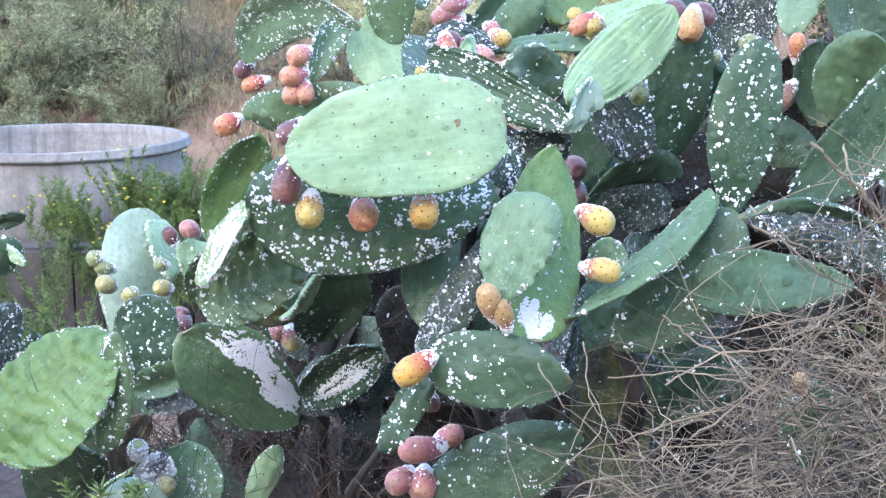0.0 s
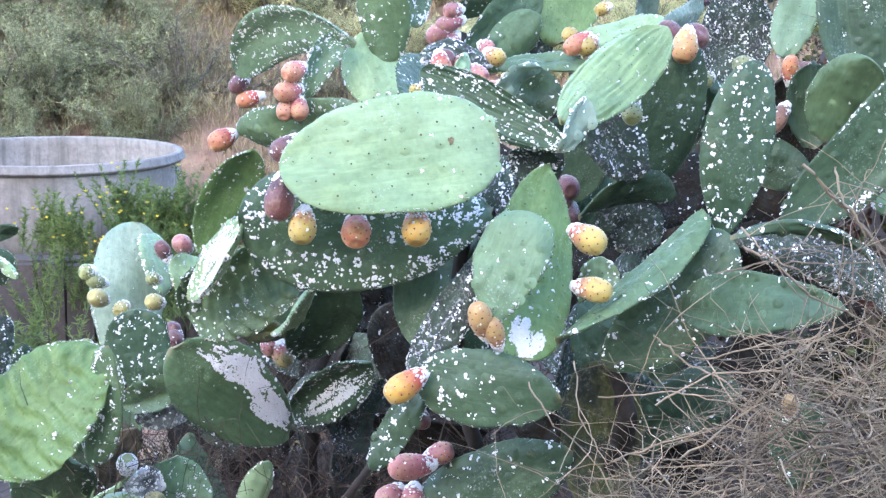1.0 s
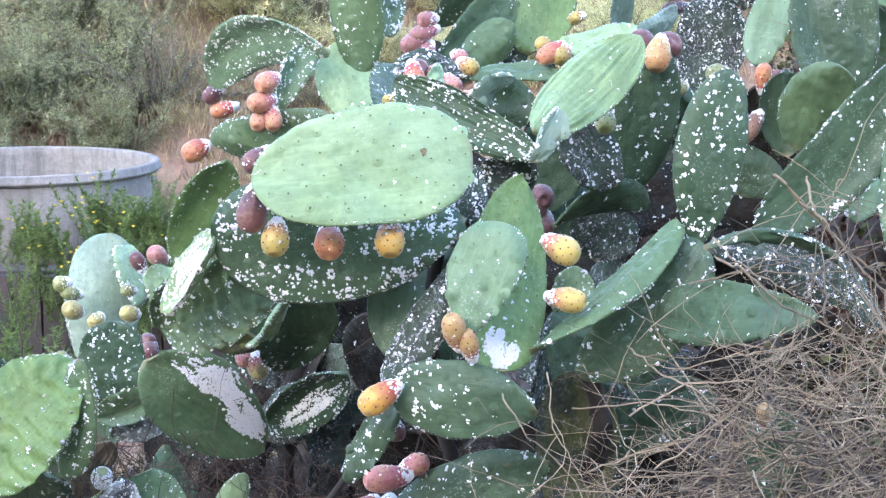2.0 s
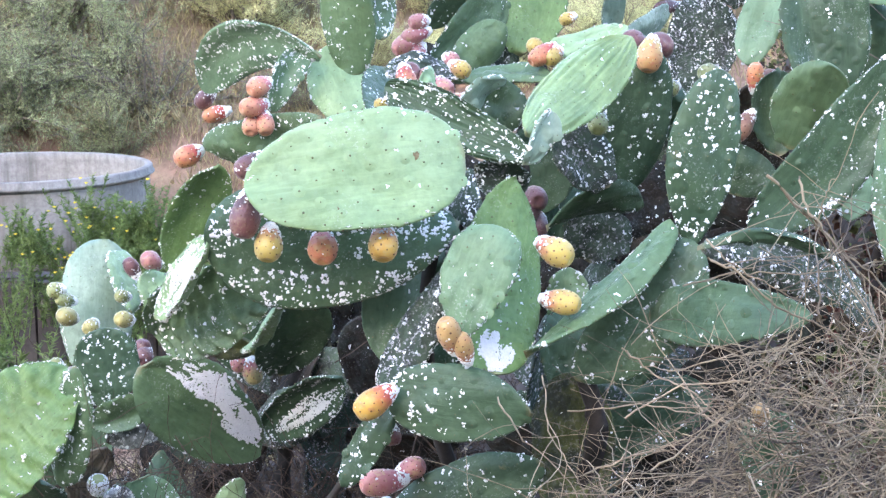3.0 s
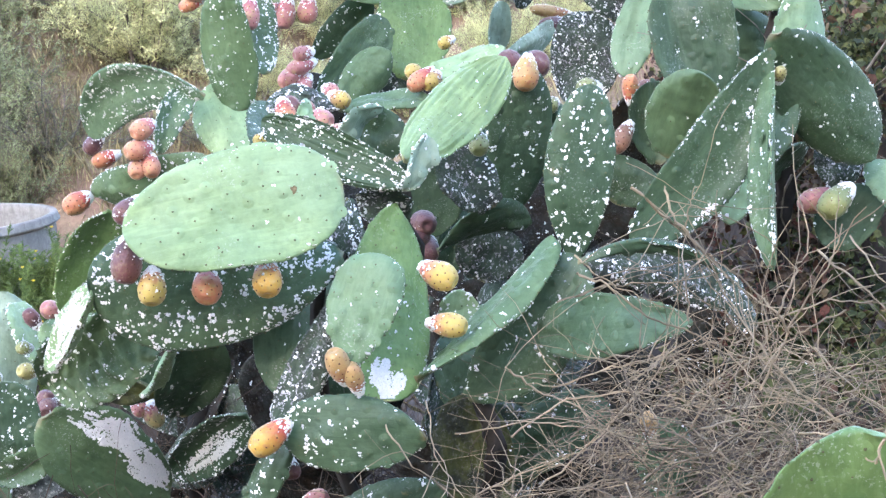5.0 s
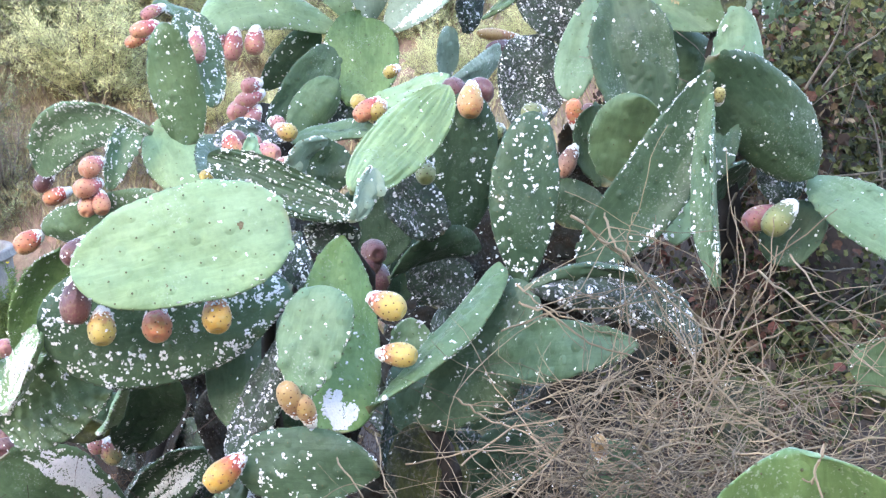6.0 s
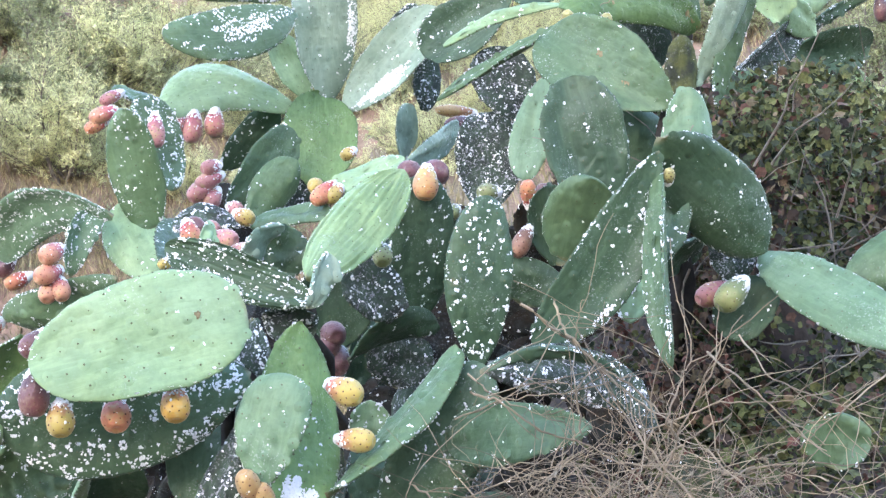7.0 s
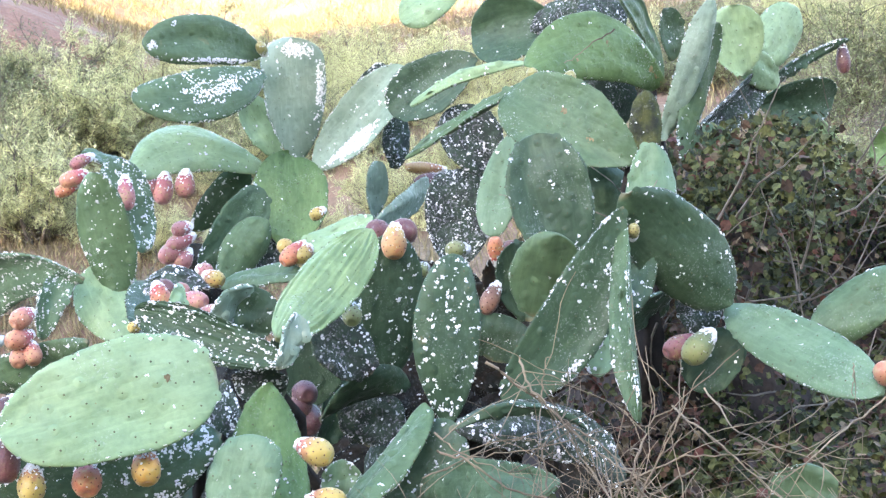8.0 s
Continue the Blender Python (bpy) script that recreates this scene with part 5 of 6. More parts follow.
def dry_brush():
    rng = random.Random(11)
    verts, faces = [], []
    single = []
    for _ in range(12000):
        x = rng.uniform(0.0, 1.8)
        y = rng.uniform(0.85, 2.1)
        top = brush_top(x, y)
        z = top - abs(rng.gauss(0, 0.22))
        if math.hypot((x - 0.9) / 0.85, (y - 1.45) / 0.6) > 1 + 0.3 * wobble(x, y, 2.5, 8.0):
            continue
        if z < height(x, y) - 0.02 or wobble(x * 1.3, y + z * 2, 5.0, 3.0) < -0.12:
            continue
        a = rng.uniform(0, 6.3)
        d = (math.cos(a), 0.6 * math.sin(a), rng.gauss(0.05, 0.35))
        length = rng.choice((rng.uniform(0.04, 0.14), rng.uniform(0.06, 0.34)))
        line, r = wander((x, y, z), d, length, rng, 9, rng.choice((0.3, 0.6, 0.9)), 0.04), rng.choice((0.0005, 0.0006, 0.0008, 0.0010, 0.0016))
        if length > 0.12 and r > 0.0007 and z > top - 0.2 and len(single) < 280:
            single.append(([], []))
            tube(*single[-1], line, r, 0.0004)
        else:
            tube(verts, faces, line, r, 0.0004)
    ob = new("dry_brush", mesh_of("dry_brush", verts, faces, [TWIG]))
    tagged(ob, "tangled heap of dry grey-brown stalks on the bank", "dry brush", kind="stuff")
    for v, f in single:
        part("stalk", mesh_of("stalk", v, f, [TWIG]), ob)


dry_brush()


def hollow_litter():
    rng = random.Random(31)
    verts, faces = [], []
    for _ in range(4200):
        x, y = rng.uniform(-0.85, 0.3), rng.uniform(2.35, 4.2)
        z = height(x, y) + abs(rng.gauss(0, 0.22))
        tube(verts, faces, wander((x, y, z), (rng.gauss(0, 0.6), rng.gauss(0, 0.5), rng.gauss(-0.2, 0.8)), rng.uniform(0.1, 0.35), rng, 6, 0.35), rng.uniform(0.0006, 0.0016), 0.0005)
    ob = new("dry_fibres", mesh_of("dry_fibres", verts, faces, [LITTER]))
    tagged(ob, "brown dry fibres hanging in the hollow, darkened for its shade", "dry fibres", kind="stuff")


hollow_litter()


def branch(points, r0, r1, twigs, seed):
    """One long bare stalk with side twigs."""
    rng = random.Random(seed)
    verts, faces = [], []
    pts = [Vector(p) for p in points]
    line = []
    for i in range(len(pts) - 1):
        for k in range(6):
            q = pts[i].lerp(pts[i + 1], k / 6)
            line.append(q + 0.014 * noise.noise_vector(q * 7 + Vector((seed, 0, 0))) + Vector((rng.gauss(0, 0.0012), rng.gauss(0, 0.0012), rng.gauss(0, 0.0012))))
    line.append(pts[-1])
    tube(verts, faces, line, r0, r1, 6)
    side = []
    for _ in range(twigs):
        i = rng.randrange(2, len(line) - 1)
        d = (line[i] - line[i - 1]).normalized() + Vector((rng.gauss(0, 0.6), rng.gauss(0, 0.5), rng.gauss(0.1, 0.6)))
        twig_v, twig_f = [], []
        tube(twig_v, twig_f, wander(line[i], d, rng.uniform(0.05, 0.2), rng, 6, 0.3), r1 * 1.1, 0.0006, 4)
        side.append(mesh_of("twig", twig_v, twig_f, [TWIG]))
    ob = new("dry_branch", mesh_of("dry_branch", verts, faces, [TWIG]))
    tagged(ob, "bare dry grey-brown stalk lying over the brush", "branch", "dry branches")
    for me in side:
        part("twig", me, ob)


branch([(0.381, 1.26, 1.324), (0.413, 1.25, 1.308), (0.459, 1.24, 1.271), (0.506, 1.23, 1.249), (0.546, 1.22, 1.22), (0.603, 1.2, 1.163)], 0.0019, 0.0009, 5, 1)
branch([(0.629, 1.2, 1.233), (0.612, 1.18, 1.266), (0.647, 1.2, 1.316), (0.668, 1.22, 1.34)], 0.0019, 0.0009, 5, 2)
branch([(0.481, 1.36, 1.411), (0.52, 1.37, 1.374), (0.552, 1.38, 1.35), (0.584, 1.36, 1.315), (0.63, 1.34, 1.27), (0.663, 1.3, 1.231)], 0.0022, 0.0011, 8, 3)
branch([(0.548, 1.38, 1.348), (0.555, 1.36, 1.384), (0.567, 1.36, 1.406)], 0.0011, 0.0006, 3, 4)
branch([(0.506, 1.23, 1.252), (0.516, 1.25, 1.316), (0.552, 1.38, 1.344)], 0.0014, 0.0007, 3, 5)
branch([(0.306, 1.5, 1.151), (0.343, 1.46, 1.122), (0.399, 1.42, 1.105), (0.457, 1.4, 1.058), (0.56, 1.38, 1.009)], 0.0017, 0.0008, 7, 6)
branch([(0.182, 1.4, 1.14), (0.198, 1.34, 1.078), (0.229, 1.3, 1.027)], 0.0012, 0.0006, 3, 7)
branch([(0.381, 1.5, 1.11), (0.437, 1.45, 1.143), (0.495, 1.42, 1.162), (0.561, 1.4, 1.194)], 0.0014, 0.0007, 5, 8)
branch([(0.702, 1.2, 1.113), (0.652, 1.22, 1.162), (0.604, 1.25, 1.224), (0.589, 1.3, 1.258)], 0.0022, 0.0011, 8, 9)
branch([(0.708, 1.2, 1.256), (0.653, 1.2, 1.231), (0.609, 1.22, 1.201), (0.553, 1.25, 1.19)], 0.0014, 0.0007, 6, 10)
branch([(0.385, 1.28, 1.34), (0.402, 1.26, 1.318), (0.44, 1.24, 1.294), (0.506, 1.22, 1.258)], 0.0014, 0.0007, 4, 11)
branch([(0.767, 1.5, 1.288), (0.783, 1.4, 1.257), (0.827, 1.35, 1.203), (0.862, 1.3, 1.168)], 0.0019, 0.0009, 6, 12)
branch([(0.541, 1.42, 1.396), (0.545, 1.4, 1.358), (0.568, 1.36, 1.321), (0.608, 1.32, 1.275), (0.641, 1.25, 1.244)], 0.0019, 0.0009, 7, 13)
branch([(0.143, 1.5, 1.086), (0.169, 1.42, 1.043), (0.228, 1.38, 0.992), (0.254, 1.34, 0.942)], 0.0014, 0.0007, 4, 14)
branch([(0.253, 1.4, 1.009), (0.302, 1.42, 1.015), (0.413, 1.42, 1.04), (0.565, 1.4, 1.019)], 0.0014, 0.0007, 6, 15)
branch([(0.607, 1.24, 1.16), (0.646, 1.22, 1.256), (0.682, 1.2, 1.314), (0.703, 1.2, 1.369)], 0.0017, 0.0008, 5, 16)
branch([(1.101, 2.84, 1.903), (1.037, 2.83, 1.873), (0.968, 2.82, 1.839)], 0.0022, 0.0011, 0, 17)
branch([(1.209, 1.9, 1.232), (1.207, 1.89, 1.204), (1.202, 1.89, 1.172)], 0.0016, 0.0008, 1, 18)
branch([(0.305, 1.42, 1.079), (0.387, 1.44, 1.116), (0.478, 1.42, 1.123), (0.562, 1.38, 1.104), (0.634, 1.36, 1.12)], 0.0016, 0.0008, 6, 19)
branch([(0.324, 1.35, 1.02), (0.422, 1.38, 1.074), (0.493, 1.38, 1.14), (0.528, 1.36, 1.204)], 0.0015, 0.0008, 5, 20)
branch([(0.451, 1.3, 1.034), (0.534, 1.3, 1.097), (0.59, 1.28, 1.181), (0.627, 1.28, 1.23)], 0.0017, 0.0008, 6, 21)
branch([(0.229, 1.45, 1.068), (0.321, 1.42, 1.094), (0.418, 1.4, 1.077), (0.502, 1.36, 1.051)], 0.0014, 0.0007, 5, 22)
branch([(0.842, 1.6, 1.283), (0.857, 1.5, 1.236), (0.903, 1.42, 1.209), (0.97, 1.36, 1.186)], 0.0016, 0.0008, 6, 23)
branch([(1.097, 1.5, 1.251), (0.995, 1.45, 1.223), (0.901, 1.4, 1.181), (0.842, 1.36, 1.158)], 0.0016, 0.0008, 6, 24)
branch([(0.633, 1.35, 1.217), (0.728, 1.36, 1.24), (0.815, 1.38, 1.231), (0.924, 1.4, 1.235)], 0.0015, 0.0008, 6, 25)
branch([(0.378, 1.35, 1.266), (0.455, 1.38, 1.279), (0.547, 1.4, 1.277), (0.649, 1.42, 1.274)], 0.0014, 0.0007, 5, 26)
branch([(0.615, 0.800, 1.241), (0.604, 0.790, 1.226), (0.594, 0.785, 1.200)], 0.0022, 0.0012, 2, 27)


LEAF = [(0, 0, 0), (0.42, 0.22, 0.05), (0.5, 0.55, 0.02), (0.22, 0.72, 0.05), (0, 1.0, -0.06), (-0.22, 0.72, 0.05), (-0.5, 0.55, 0.02), (-0.42, 0.22, 0.05), (0, 0.5, -0.03)]
LEAF_F = [(0, 1, 8), (1, 2, 8), (2, 3, 8), (3, 4, 8), (4, 5, 8), (5, 6, 8), (6, 7, 8), (7, 0, 8)]
BLADE = [(-0.5, 0, 0), (0.5, 0, 0), (0.32, 0.55, 0.08), (0, 1, 0.0), (-0.32, 0.55, 0.08)]
BLADE_F = [(0, 1, 2, 3, 4)]


def leaf_at(verts, faces, at, d, n, size, wide, shape=LEAF, shape_f=LEAF_F):
    d = d.normalized()
    x = d.cross(n)
    x = x.normalized() if x.length > 1e-4 else d.orthogonal().normalized()
    n = x.cross(d)
    o = len(verts)
    for a, b, c in shape:
        verts.append(at + x * (a * size * wide) + d * (b * size) + n * (c * size))
    faces.extend(tuple(o + i for i in q) for q in shape_f)


def vine_top(x, y):
    return 1.02 + 0.60 * float(smooth_step(0.95, 1.3, x)) - 0.26 * float(smooth_step(1.5, 2.3, x)) - 0.45 * float(smooth_step(4.4, 5.4, y))


def vine_face(x):
    return 2.3 + 1.1 * float(smooth_step(1.25, 2.0, x))


def bank_height(x, y):
    e = float(smooth_step(0.95, 1.3, x) * smooth_step(vine_face(x) + 0.2, vine_face(x) + 0.55, y) * (1 - smooth_step(5.0, 5.5, y)) * (1 - smooth_step(4.2, 4.9, x)))
    g = height(x, y) - 0.05
    return g + (vine_top(x, y) - 0.12 + 0.08 * wobble(x, y, 2.6, 9.0) - g) * e


def vine_bank():
    rng = random.Random(21)
    verts, faces, index = [], [], []
    wood_v, wood_f = [], []
    single = []
    for _ in range(56000):
        x = rng.uniform(0.75, 3.4)
        y = rng.uniform(2.2, 4.9)
        edge = 0.9 + 0.12 * wobble(x, y, 3, 4.0)
        if x < edge or y < vine_face(x):
            continue
        z = vine_top(x, y) + 0.10 * wobble(x, y, 2.6, 9.0) - abs(rng.gauss(0, 0.15))
        if rng.random() < 0.45:
            # the face that turns to the path
            y = vine_face(x) + 0.25 * wobble(x, z, 2.0, 2.0) + rng.uniform(0.1, 0.35) + 0.4 * max(0.0, z - 1.0)
            z = rng.uniform(0.55, vine_top(x, y) + 0.05)
        d = Vector((rng.gauss(0, 0.7), rng.gauss(-0.5, 0.5), rng.gauss(-0.5, 0.5)))
        n = Vector((rng.gauss(0, 1.0), rng.gauss(-0.4, 0.9), rng.gauss(0.3, 0.9)))
        before = len(faces)
        size, wide = rng.choice((rng.uniform(0.009, 0.020), rng.uniform(0.014, 0.032))), rng.uniform(0.65, 1.1)
        patch = wobble(x, z, 2.4, 30.0) + 0.6 * wobble(x, z, 9.0, 31.0) + 0.35 * (1.3 - x) + 0.2 * (1.1 - z)
        red = patch + rng.gauss(0, 0.2) > 0.08
        if size > 0.022 and x < 1.9 and y < vine_face(x) + 0.45 and z > 1.0 and len(single) < 290:
            single.append(([], [], red))
            leaf_at(*single[-1][:2], Vector((x, y, z)), d, n, size, wide)
            continue
        leaf_at(verts, faces, Vector((x, y, z)), d, n, size, wide)
        index += [1 if red else 0] * (len(faces) - before)
    for _ in range(260):
        x = rng.uniform(0.9, 3.0)
        y = vine_face(x) + rng.uniform(0.0, 0.5)
        tube(wood_v, wood_f, wander((x, y, rng.uniform(0.5, 1.5)), (rng.gauss(0, 1), rng.gauss(0, 0.4), rng.gauss(0.3, 0.6)), rng.uniform(0.2, 0.5), rng), 0.003, 0.001)
    for _ in range(8000):
        x, y = rng.uniform(0.75, 2.6), rng.uniform(1.55, 3.2)
        z = height(x, y) + abs(rng.gauss(0, 0.06))
        before = len(faces)
        leaf_at(verts, faces, Vector((x, y, z)), Vector((rng.gauss(0, 0.7), rng.gauss(-0.5, 0.5), rng.gauss(-0.2, 0.5))), Vector((rng.gauss(0, 0.6), rng.gauss(-0.3, 0.6), 0.8)), rng.uniform(0.012, 0.032), rng.uniform(0.65, 1.1))
        index += [1 if rng.random() < 0.40 else 0] * (len(faces) - before)
    for _ in range(20000):
        x = rng.uniform(0.85, 2.6)
        y = rng.uniform(1.9, vine_face(x) + 0.7)
        z = max(bank_height(x, y), height(x, y)) + 0.01 + abs(rng.gauss(0, 0.035))
        before = len(faces)
        leaf_at(verts, faces, Vector((x, y - 0.02, z)), Vector((rng.gauss(0, 0.7), rng.gauss(-0.5, 0.5), rng.gauss(-0.4, 0.5))), Vector((rng.gauss(0, 0.6), rng.gauss(-0.8, 0.6), 0.6)), rng.choice((rng.uniform(0.009, 0.020), rng.uniform(0.014, 0.032))), rng.uniform(0.65, 1.1))
        index += [1 if wobble(x, y + z, 4.0, 33.0) + rng.gauss(0, 0.2) > 0.1 else 0] * (len(faces) - before)
    base = new("vine_bank")
    base.location = (0, 0, 0)
    tagged(base, "bank overgrown with green and reddening vine leaves", "vines", kind="stuff")
    part("leaves", mesh_of("leaves", verts, faces, [IVY, IVY_RED], index, False), base)
    for v, f, red in single:
        part("leaf", mesh_of("leaf", v, f, [IVY_RED if red else IVY], smooth=False), base)
    part("stalks", mesh_of("stalks", wood_v, wood_f, [WOOD]), base)


vine_bank()


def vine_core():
    """The earth bank under the vines, in the earth colour darkened for shade."""
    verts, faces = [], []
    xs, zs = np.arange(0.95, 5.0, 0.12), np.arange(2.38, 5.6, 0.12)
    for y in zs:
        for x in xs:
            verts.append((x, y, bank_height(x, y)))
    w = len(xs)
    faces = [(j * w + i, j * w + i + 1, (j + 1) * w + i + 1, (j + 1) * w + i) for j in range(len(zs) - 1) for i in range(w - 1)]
    ob = new("earth_bank", mesh_of("earth_bank", verts, faces, [SHADED_EARTH]))
    tagged(ob, "earth bank under the vines, coloured shade-dark brown", "bank", kind="structure")


vine_core()


def weed(x, y, z, tall, n, seed, flowers=0):
    """A feathery green weed, some with yellow flowers."""
    rng = random.Random(seed)
    base = new("weed")
    base.location = (x, y, z)
    tagged(base, "feathery green weed with yellow flowers" if flowers else "feathery green weed shoot", "weed", "weeds")
    sv, sf, lv, lf, fv, ff = [], [], [], [], [], []
    for _ in range(n):
        a = rng.uniform(0, 6.3)
        pts = wander((rng.gauss(0, 0.04), rng.gauss(0, 0.04), 0), (0.35 * math.cos(a), 0.35 * math.sin(a), 1), tall * rng.uniform(0.6, 1.05), rng, 9, 0.18)
        tube(sv, sf, pts, 0.0028, 0.001)
        for i in range(2, len(pts)):
            for _ in range(16):
                at = pts[i].lerp(pts[i - 1], rng.random())
                d = Vector((rng.gauss(0, 1), rng.gauss(0, 1), rng.uniform(0.2, 1.2)))
                leaf_at(lv, lf, at, d, Vector((rng.gauss(0, 1), rng.gauss(0, 1), 0.5)), rng.uniform(0.012, 0.034), 0.22, BLADE, BLADE_F)
    for _ in range(flowers):
        at = Vector((rng.gauss(0, 0.13), rng.gauss(0, 0.08), tall * rng.uniform(0.5, 1.0)))
        for k in range(7):
            a = k * 0.9
            leaf_at(fv, ff, at, Vector((math.cos(a), math.sin(a) * 0.7 - 0.4, 0.4)), Vector((0, -1, 0.6)), 0.010, 0.7, BLADE, BLADE_F)
    tagged(part("stalk", mesh_of("stalk", sv, sf, [WEED]), base), kind="stuff")
    tagged(part("foliage", mesh_of("foliage", lv, lf, [WEED], smooth=False), base), kind="stuff")
    if fv:
        tagged(part("blossom", mesh_of("blossom", fv, ff, [FLOWER], smooth=False), base, "small yellow flowers"), kind="stuff")


for wx, wy, wz, wt, wc, ws, wf in ((-1.42, 6.2, 0.1, 0.62, 16, 41, 14), (-1.15, 6.3, 0.1, 0.60, 16, 42, 8), (-1.75, 6.15, 0.1, 0.45, 12, 43, 9), (-0.95, 6.5, 0.15, 0.55, 12, 44, 3), (-1.58, 6.3, 0.12, 0.5, 12, 48, 12),
                                   (-1.28, 6.25, 0.1, 0.55, 14, 49, 4), (-1.05, 6.4, 0.12, 0.62, 12, 50, 0), (-2.0, 6.2, 0.1, 0.3, 8, 51, 4), (-1.2, 6.15, 0.05, 0.6, 16, 53, 2), (-1.0, 6.25, 0.05, 0.55, 14, 54, 0), (-1.35, 6.05, 0.0, 0.5, 12, 55, 5),
                                   (-1.12, 4.6, 0.0, 0.62, 7, 45, 0), (-1.02, 4.4, 0.0, 0.55, 6, 46, 0), (-1.22, 4.7, 0.0, 0.55, 5, 52, 0), (-0.68, 2.25, 0.16, 0.5, 4, 47, 0),
                                   (-0.69, 2.10, 0.53, 0.21, 3, 61, 0), (-0.66, 2.15, 0.52, 0.17, 3, 62, 0), (-1.12, 3.60, 0.44, 0.30, 6, 63, 0), (-1.08, 3.70, 0.42, 0.29, 6, 64, 0), (-1.14, 3.50, 0.48, 0.27, 4, 65, 0), (-1.08, 3.80, 0.40, 0.15, 6, 66, 0), (-1.21, 6.28, 0.40, 0.38, 18, 67, 0), (-1.13, 6.28, 0.40, 0.37, 18, 68, 0), (-1.09, 6.28, 0.37, 0.33, 14, 69, 0), (-1.30, 6.28, 0.45, 0.25, 14, 70, 3), (-1.40, 6.28, 0.45, 0.35, 10, 71, 4), (-1.72, 6.28, 0.40, 0.28, 12, 72, 0), (-1.59, 6.28, 0.40, 0.23, 12, 73, 12)):
    weed(wx, wy, wz, wt, wc, ws, wf)


# ---- hillside shrubs and grass ----
def shrub_meshes(kind, seed, leaf_mat, leaves, size, wide):
    rng = random.Random(seed)
    wv, wf, lv, lf = [], [], [], []
    for _ in range(16):
        a = rng.uniform(0, 6.3)
        pts = wander((rng.gauss(0, 0.05), rng.gauss(0, 0.05), -0.05), (0.75 * math.cos(a), 0.75 * math.sin(a), rng.uniform(0.5, 1.3)), rng.uniform(0.6, 1.05), rng, 8, 0.3)
        tube(wv, wf, pts, 0.016, 0.004, 5)
        for i in range(2, 9):
            for _ in range(4):
                d = (pts[i] - pts[i - 1]).normalized() + Vector((rng.gauss(0, 0.7), rng.gauss(0, 0.7), rng.gauss(0.2, 0.5)))
                sub = wander(pts[i], d, rng.uniform(0.12, 0.34), rng, 5, 0.4)
                tube(wv, wf, sub, 0.004, 0.0012, 3)
                for _ in range(leaves):
                    k = rng.randrange(1, 6)
                    at = sub[k] + Vector((rng.gauss(0, 0.018), rng.gauss(0, 0.018), rng.gauss(0, 0.018)))
                    leaf_at(lv, lf, at, Vector((rng.gauss(0, 1), rng.gauss(0, 1), rng.gauss(0.4, 0.8))), Vector((rng.gauss(0, 1), rng.gauss(0, 1), 1)), size * rng.uniform(0.6, 1.3), wide, BLADE, BLADE_F)
    return mesh_of("wood", wv, wf, [WOOD]), mesh_of("crown", lv, lf, [leaf_mat], smooth=False)


KINDS = {
    "olive": (shrub_meshes("olive", 1, OLIVE, 38, 0.030, 0.28), "grey-green wild olive shrub on the slope"),
    "bare": (shrub_meshes("bare", 2, OLIVE, 8, 0.028, 0.28), "thin half-bare grey shrub on the slope"),
    "broom": (shrub_meshes("broom", 3, BROOM, 46, 0.040, 0.18), "yellow-green broom bush on the slope"),
}


def shrub(kind, x, y, s, turn, tall=1.0):
    (wood, crown), label = KINDS[kind]
    base = new("shrub")
    base.matrix_world = pose(x, y, height(x, y) - 0.03, 0, 0, turn) @ Matrix.Diagonal((s, s, s * tall, 1))
    tagged(base, label, "shrub", "hillside shrubs")
    part("wood", wood, base)
    part("crown", crown, base)


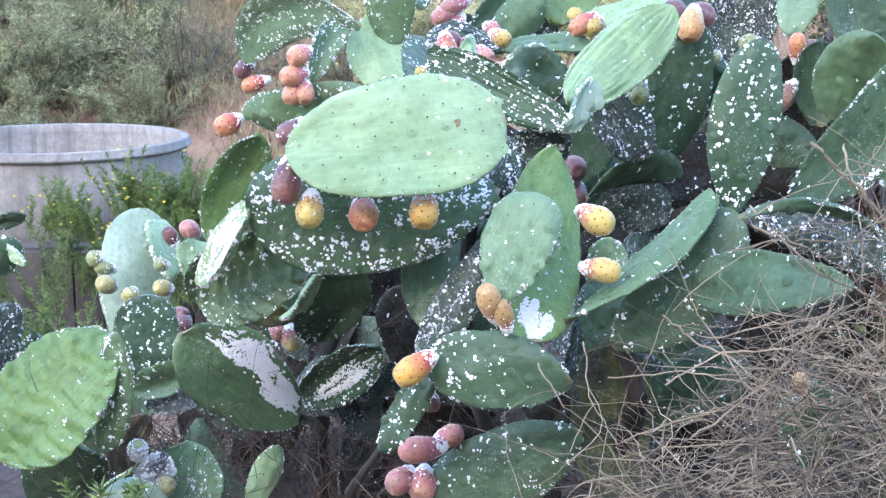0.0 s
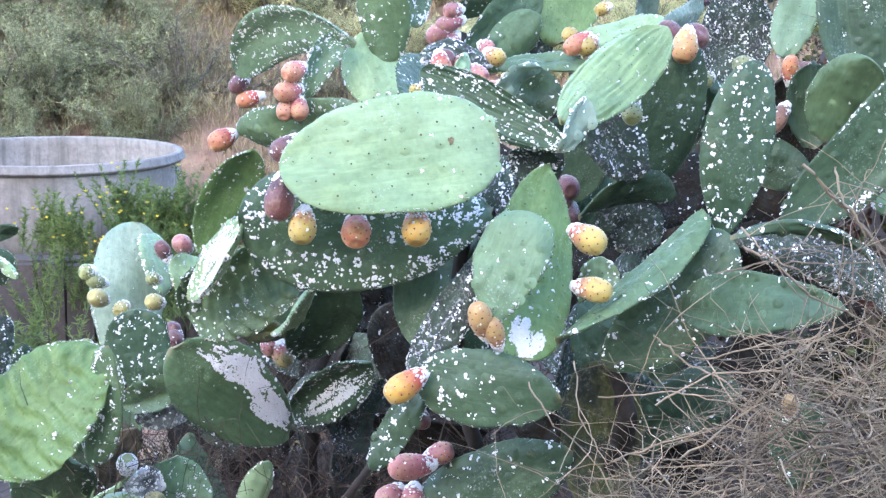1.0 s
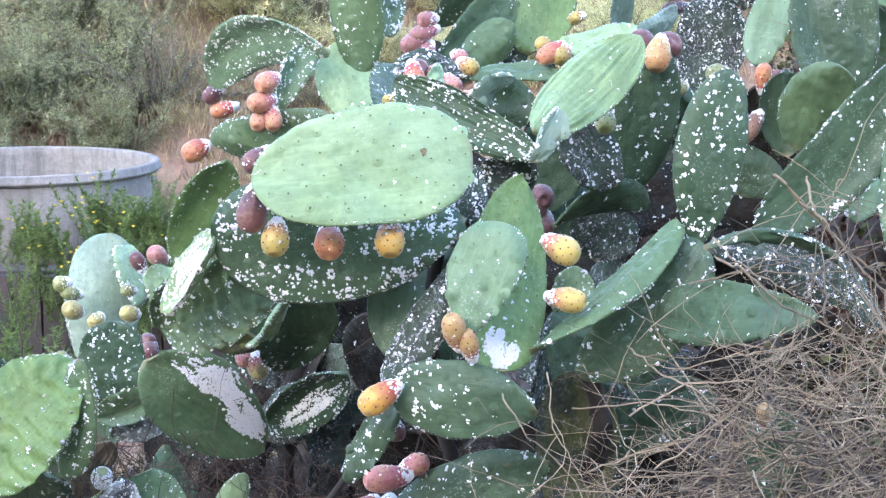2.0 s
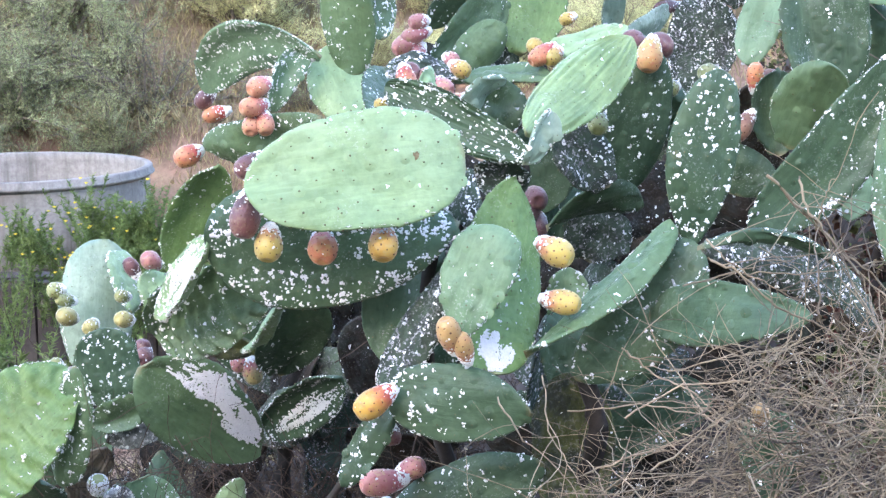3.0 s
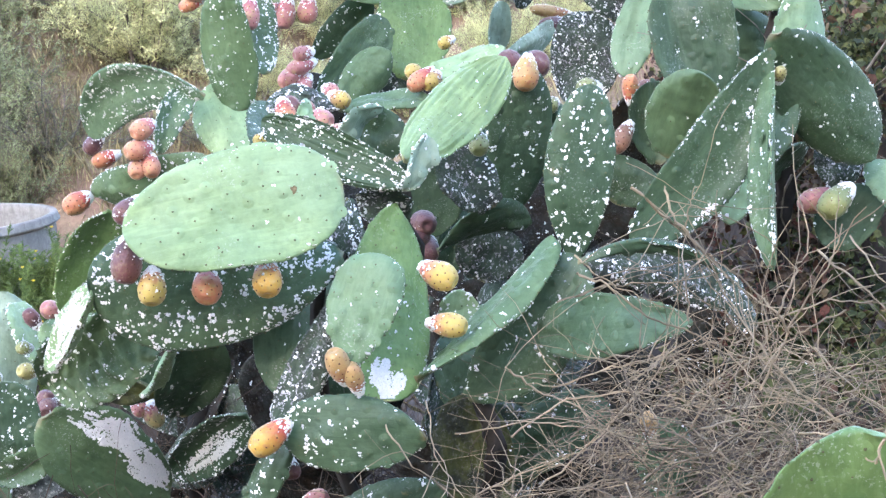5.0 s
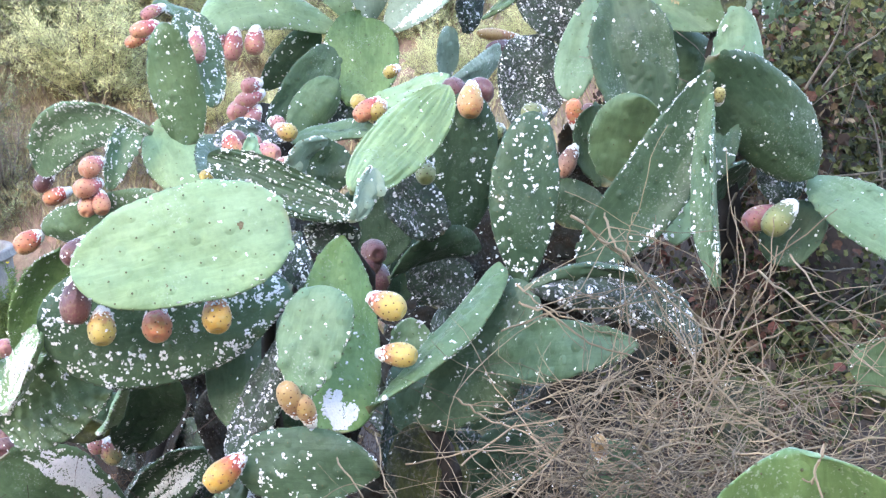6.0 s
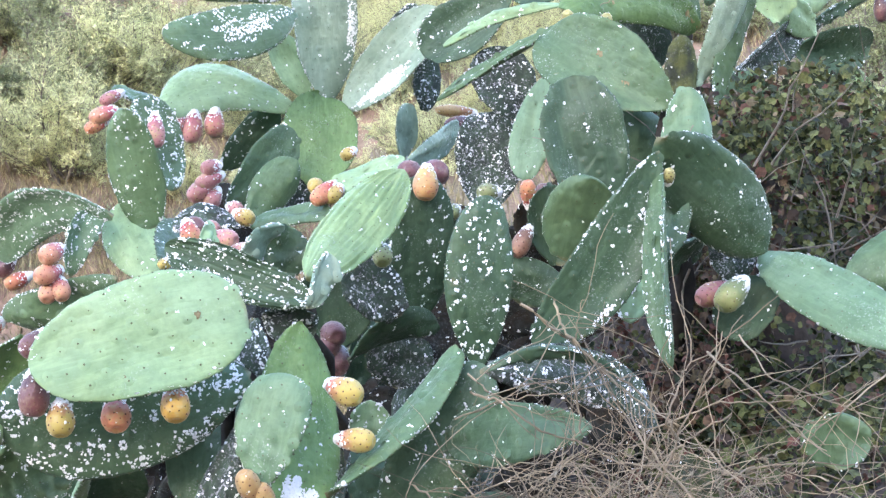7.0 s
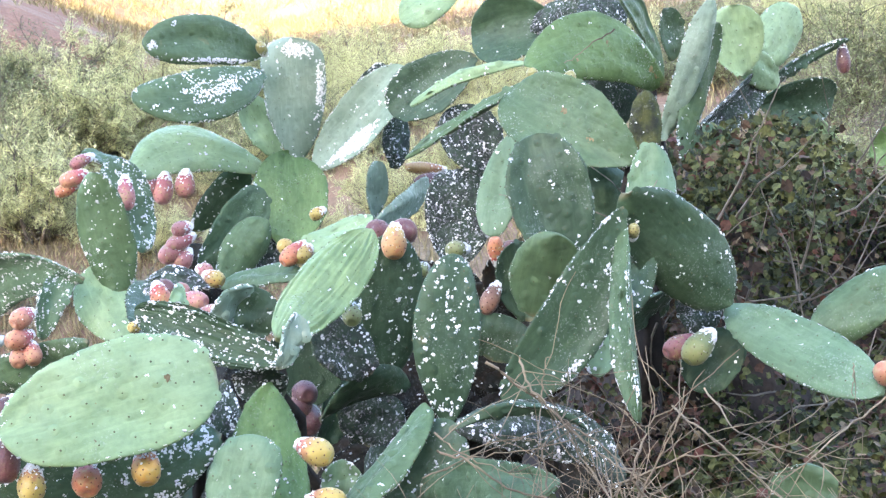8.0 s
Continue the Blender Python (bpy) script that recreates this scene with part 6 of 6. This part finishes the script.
def hillside():
    rng = random.Random(5)
    for kind, x, y, s, turn in (("broom", -0.55, 11.2, 0.95, 20), ("broom", 0.15, 11.9, 0.8, 140), ("broom", -1.05, 9.9, 0.85, 60), ("olive", -1.45, 10.7, 1.0, 250), ("broom", 1.2, 12.6, 0.8, 200), ("broom", 0.55, 14.0, 0.8, 30),
                                ("olive", 3.3, 7.0, 0.8, 80), ("olive", 4.3, 9.0, 0.9, 310), ("olive", -2.35, 8.8, 0.65, 130), ("olive", -1.9, 9.2, 0.7, 10), ("olive", -2.75, 8.7, 0.65, 190), ("olive", -2.25, 9.9, 0.8, 40),
                                ("bare", -1.55, 8.9, 0.65, 15), ("olive", -2.05, 8.45, 0.5, 65), ("olive", -1.68, 8.6, 0.5, 285), ("olive", -2.5, 8.5, 0.5, 20), ("olive", -3.1, 9.6, 0.8, 115), ("broom", -2.5, 8.3, 0.35, 215), ("bare", -0.6, 8.9, 0.5, 20), ("broom", 2.1, 11.0, 0.7, 100), ("broom", 3.4, 12.0, 0.8, 75),
                                ("bare", -0.9, 12.5, 0.8, 290), ("broom", -1.6, 12.0, 0.8, 35), ("olive", 1.2, 9.6, 0.6, 5), ("olive", 2.3, 8.6, 0.6, 160), ("bare", 3.8, 8.2, 0.8, 250), ("broom", 5.0, 11.0, 0.9, 330), ("bare", 2.7, 6.2, 0.55, 12), ("broom", 1.4, 10.2, 0.6, 45), ("broom", 0.85, 9.9, 0.55, 15), ("broom", 1.75, 11.2, 0.7, 310), ("broom", 0.25, 10.3, 0.55, 99), ("broom", 2.1, 9.7, 0.55, 181), ("broom", -0.25, 9.5, 0.45, 61), ("broom", 0.6, 8.6, 0.5, 77), ("broom", 1.15, 8.4, 0.5, 12), ("olive", 0.1, 8.4, 0.4, 205), ("broom", 1.6, 8.8, 0.5, 147), ("broom", 0.35, 9.2, 0.5, 264), ("bare", 0.85, 7.6, 0.4, 31), ("olive", 2.35, 5.9, 0.6, 33), ("olive", 3.0, 6.5, 0.75, 151), ("olive", 2.6, 7.4, 0.7, 222)):
        shrub(kind, x, y, s, turn)
    for _ in range(74):
        y = rng.choice((rng.uniform(10.5, 14.0), rng.uniform(10.5, 14.0), rng.uniform(10.5, 14.0), rng.uniform(10.5, 14.0), rng.uniform(30, 45)))
        x = rng.uniform(-0.42, 0.52) * y + rng.gauss(0, 1.0)
        if -1.6 < x < -0.7 and y > 12:
            continue
        shrub(rng.choice(("olive", "bare", "broom", "broom")), x, y, rng.uniform(0.5, 0.9), rng.uniform(0, 360), rng.uniform(0.5, 0.85))


hillside()


def grass():
    rng = random.Random(8)
    verts, faces = [], []
    for _ in range(60000):
        y = 5.0 + 20 * rng.random() ** 1.7
        x = rng.uniform(-0.36, 0.46) * y + rng.gauss(0, 0.4)
        if wobble(x, y, 0.8, 12.0) < -0.3 or (y < 6.8 and x < -0.6) or (-1.5 < x < -0.75 and y > 12):
            continue
        at = Vector((x, y, height(x, y) - 0.01))
        leaf_at(verts, faces, at, Vector((rng.gauss(0, 0.4), rng.gauss(0, 0.4), 1)), Vector((rng.gauss(0, 1), -1, 0.2)), rng.uniform(0.04, 0.16), 0.04, BLADE, BLADE_F)
    for _ in range(30000):
        y = rng.uniform(17.0, 34.0)
        x = rng.uniform(-0.12, 0.34) * y
        if wobble(x, y, 0.9, 14.0) < -0.25:
            continue
        at = Vector((x, y, height(x, y) - 0.01))
        leaf_at(verts, faces, at, Vector((rng.gauss(0, 0.5), rng.gauss(0, 0.5), 0.8)), Vector((rng.gauss(0, 1), -1, 0.4)), rng.uniform(0.06, 0.2), 0.06, BLADE, BLADE_F)
    for _ in range(30000):
        y, x = rng.uniform(7.6, 11.0), rng.uniform(-3.6, -0.2)
        if math.hypot(x + 1.97, y - 7.36) < 0.8:
            continue
        at = Vector((x, y, height(x, y) - 0.01))
        leaf_at(verts, faces, at, Vector((rng.gauss(0, 0.5), rng.gauss(0, 0.5), 1)), Vector((rng.gauss(0, 1), -1, 0.2)), rng.uniform(0.03, 0.11), 0.026, BLADE, BLADE_F)
    for _ in range(900):
        y, x = rng.uniform(3.6, 5.4), rng.uniform(-2.0, 1.0)
        at = Vector((x, y, height(x, y) - 0.01))
        leaf_at(verts, faces, at, Vector((rng.gauss(0, 0.8), rng.gauss(0, 0.8), 0.7)), Vector((rng.gauss(0, 1), -1, 0.2)), rng.uniform(0.05, 0.2), 0.035, BLADE, BLADE_F)
    ob = new("dry_grass", mesh_of("dry_grass", verts, faces, [STRAW], smooth=False))
    tagged(ob, "sparse straw-coloured dry grass", "grass", kind="stuff")


grass()
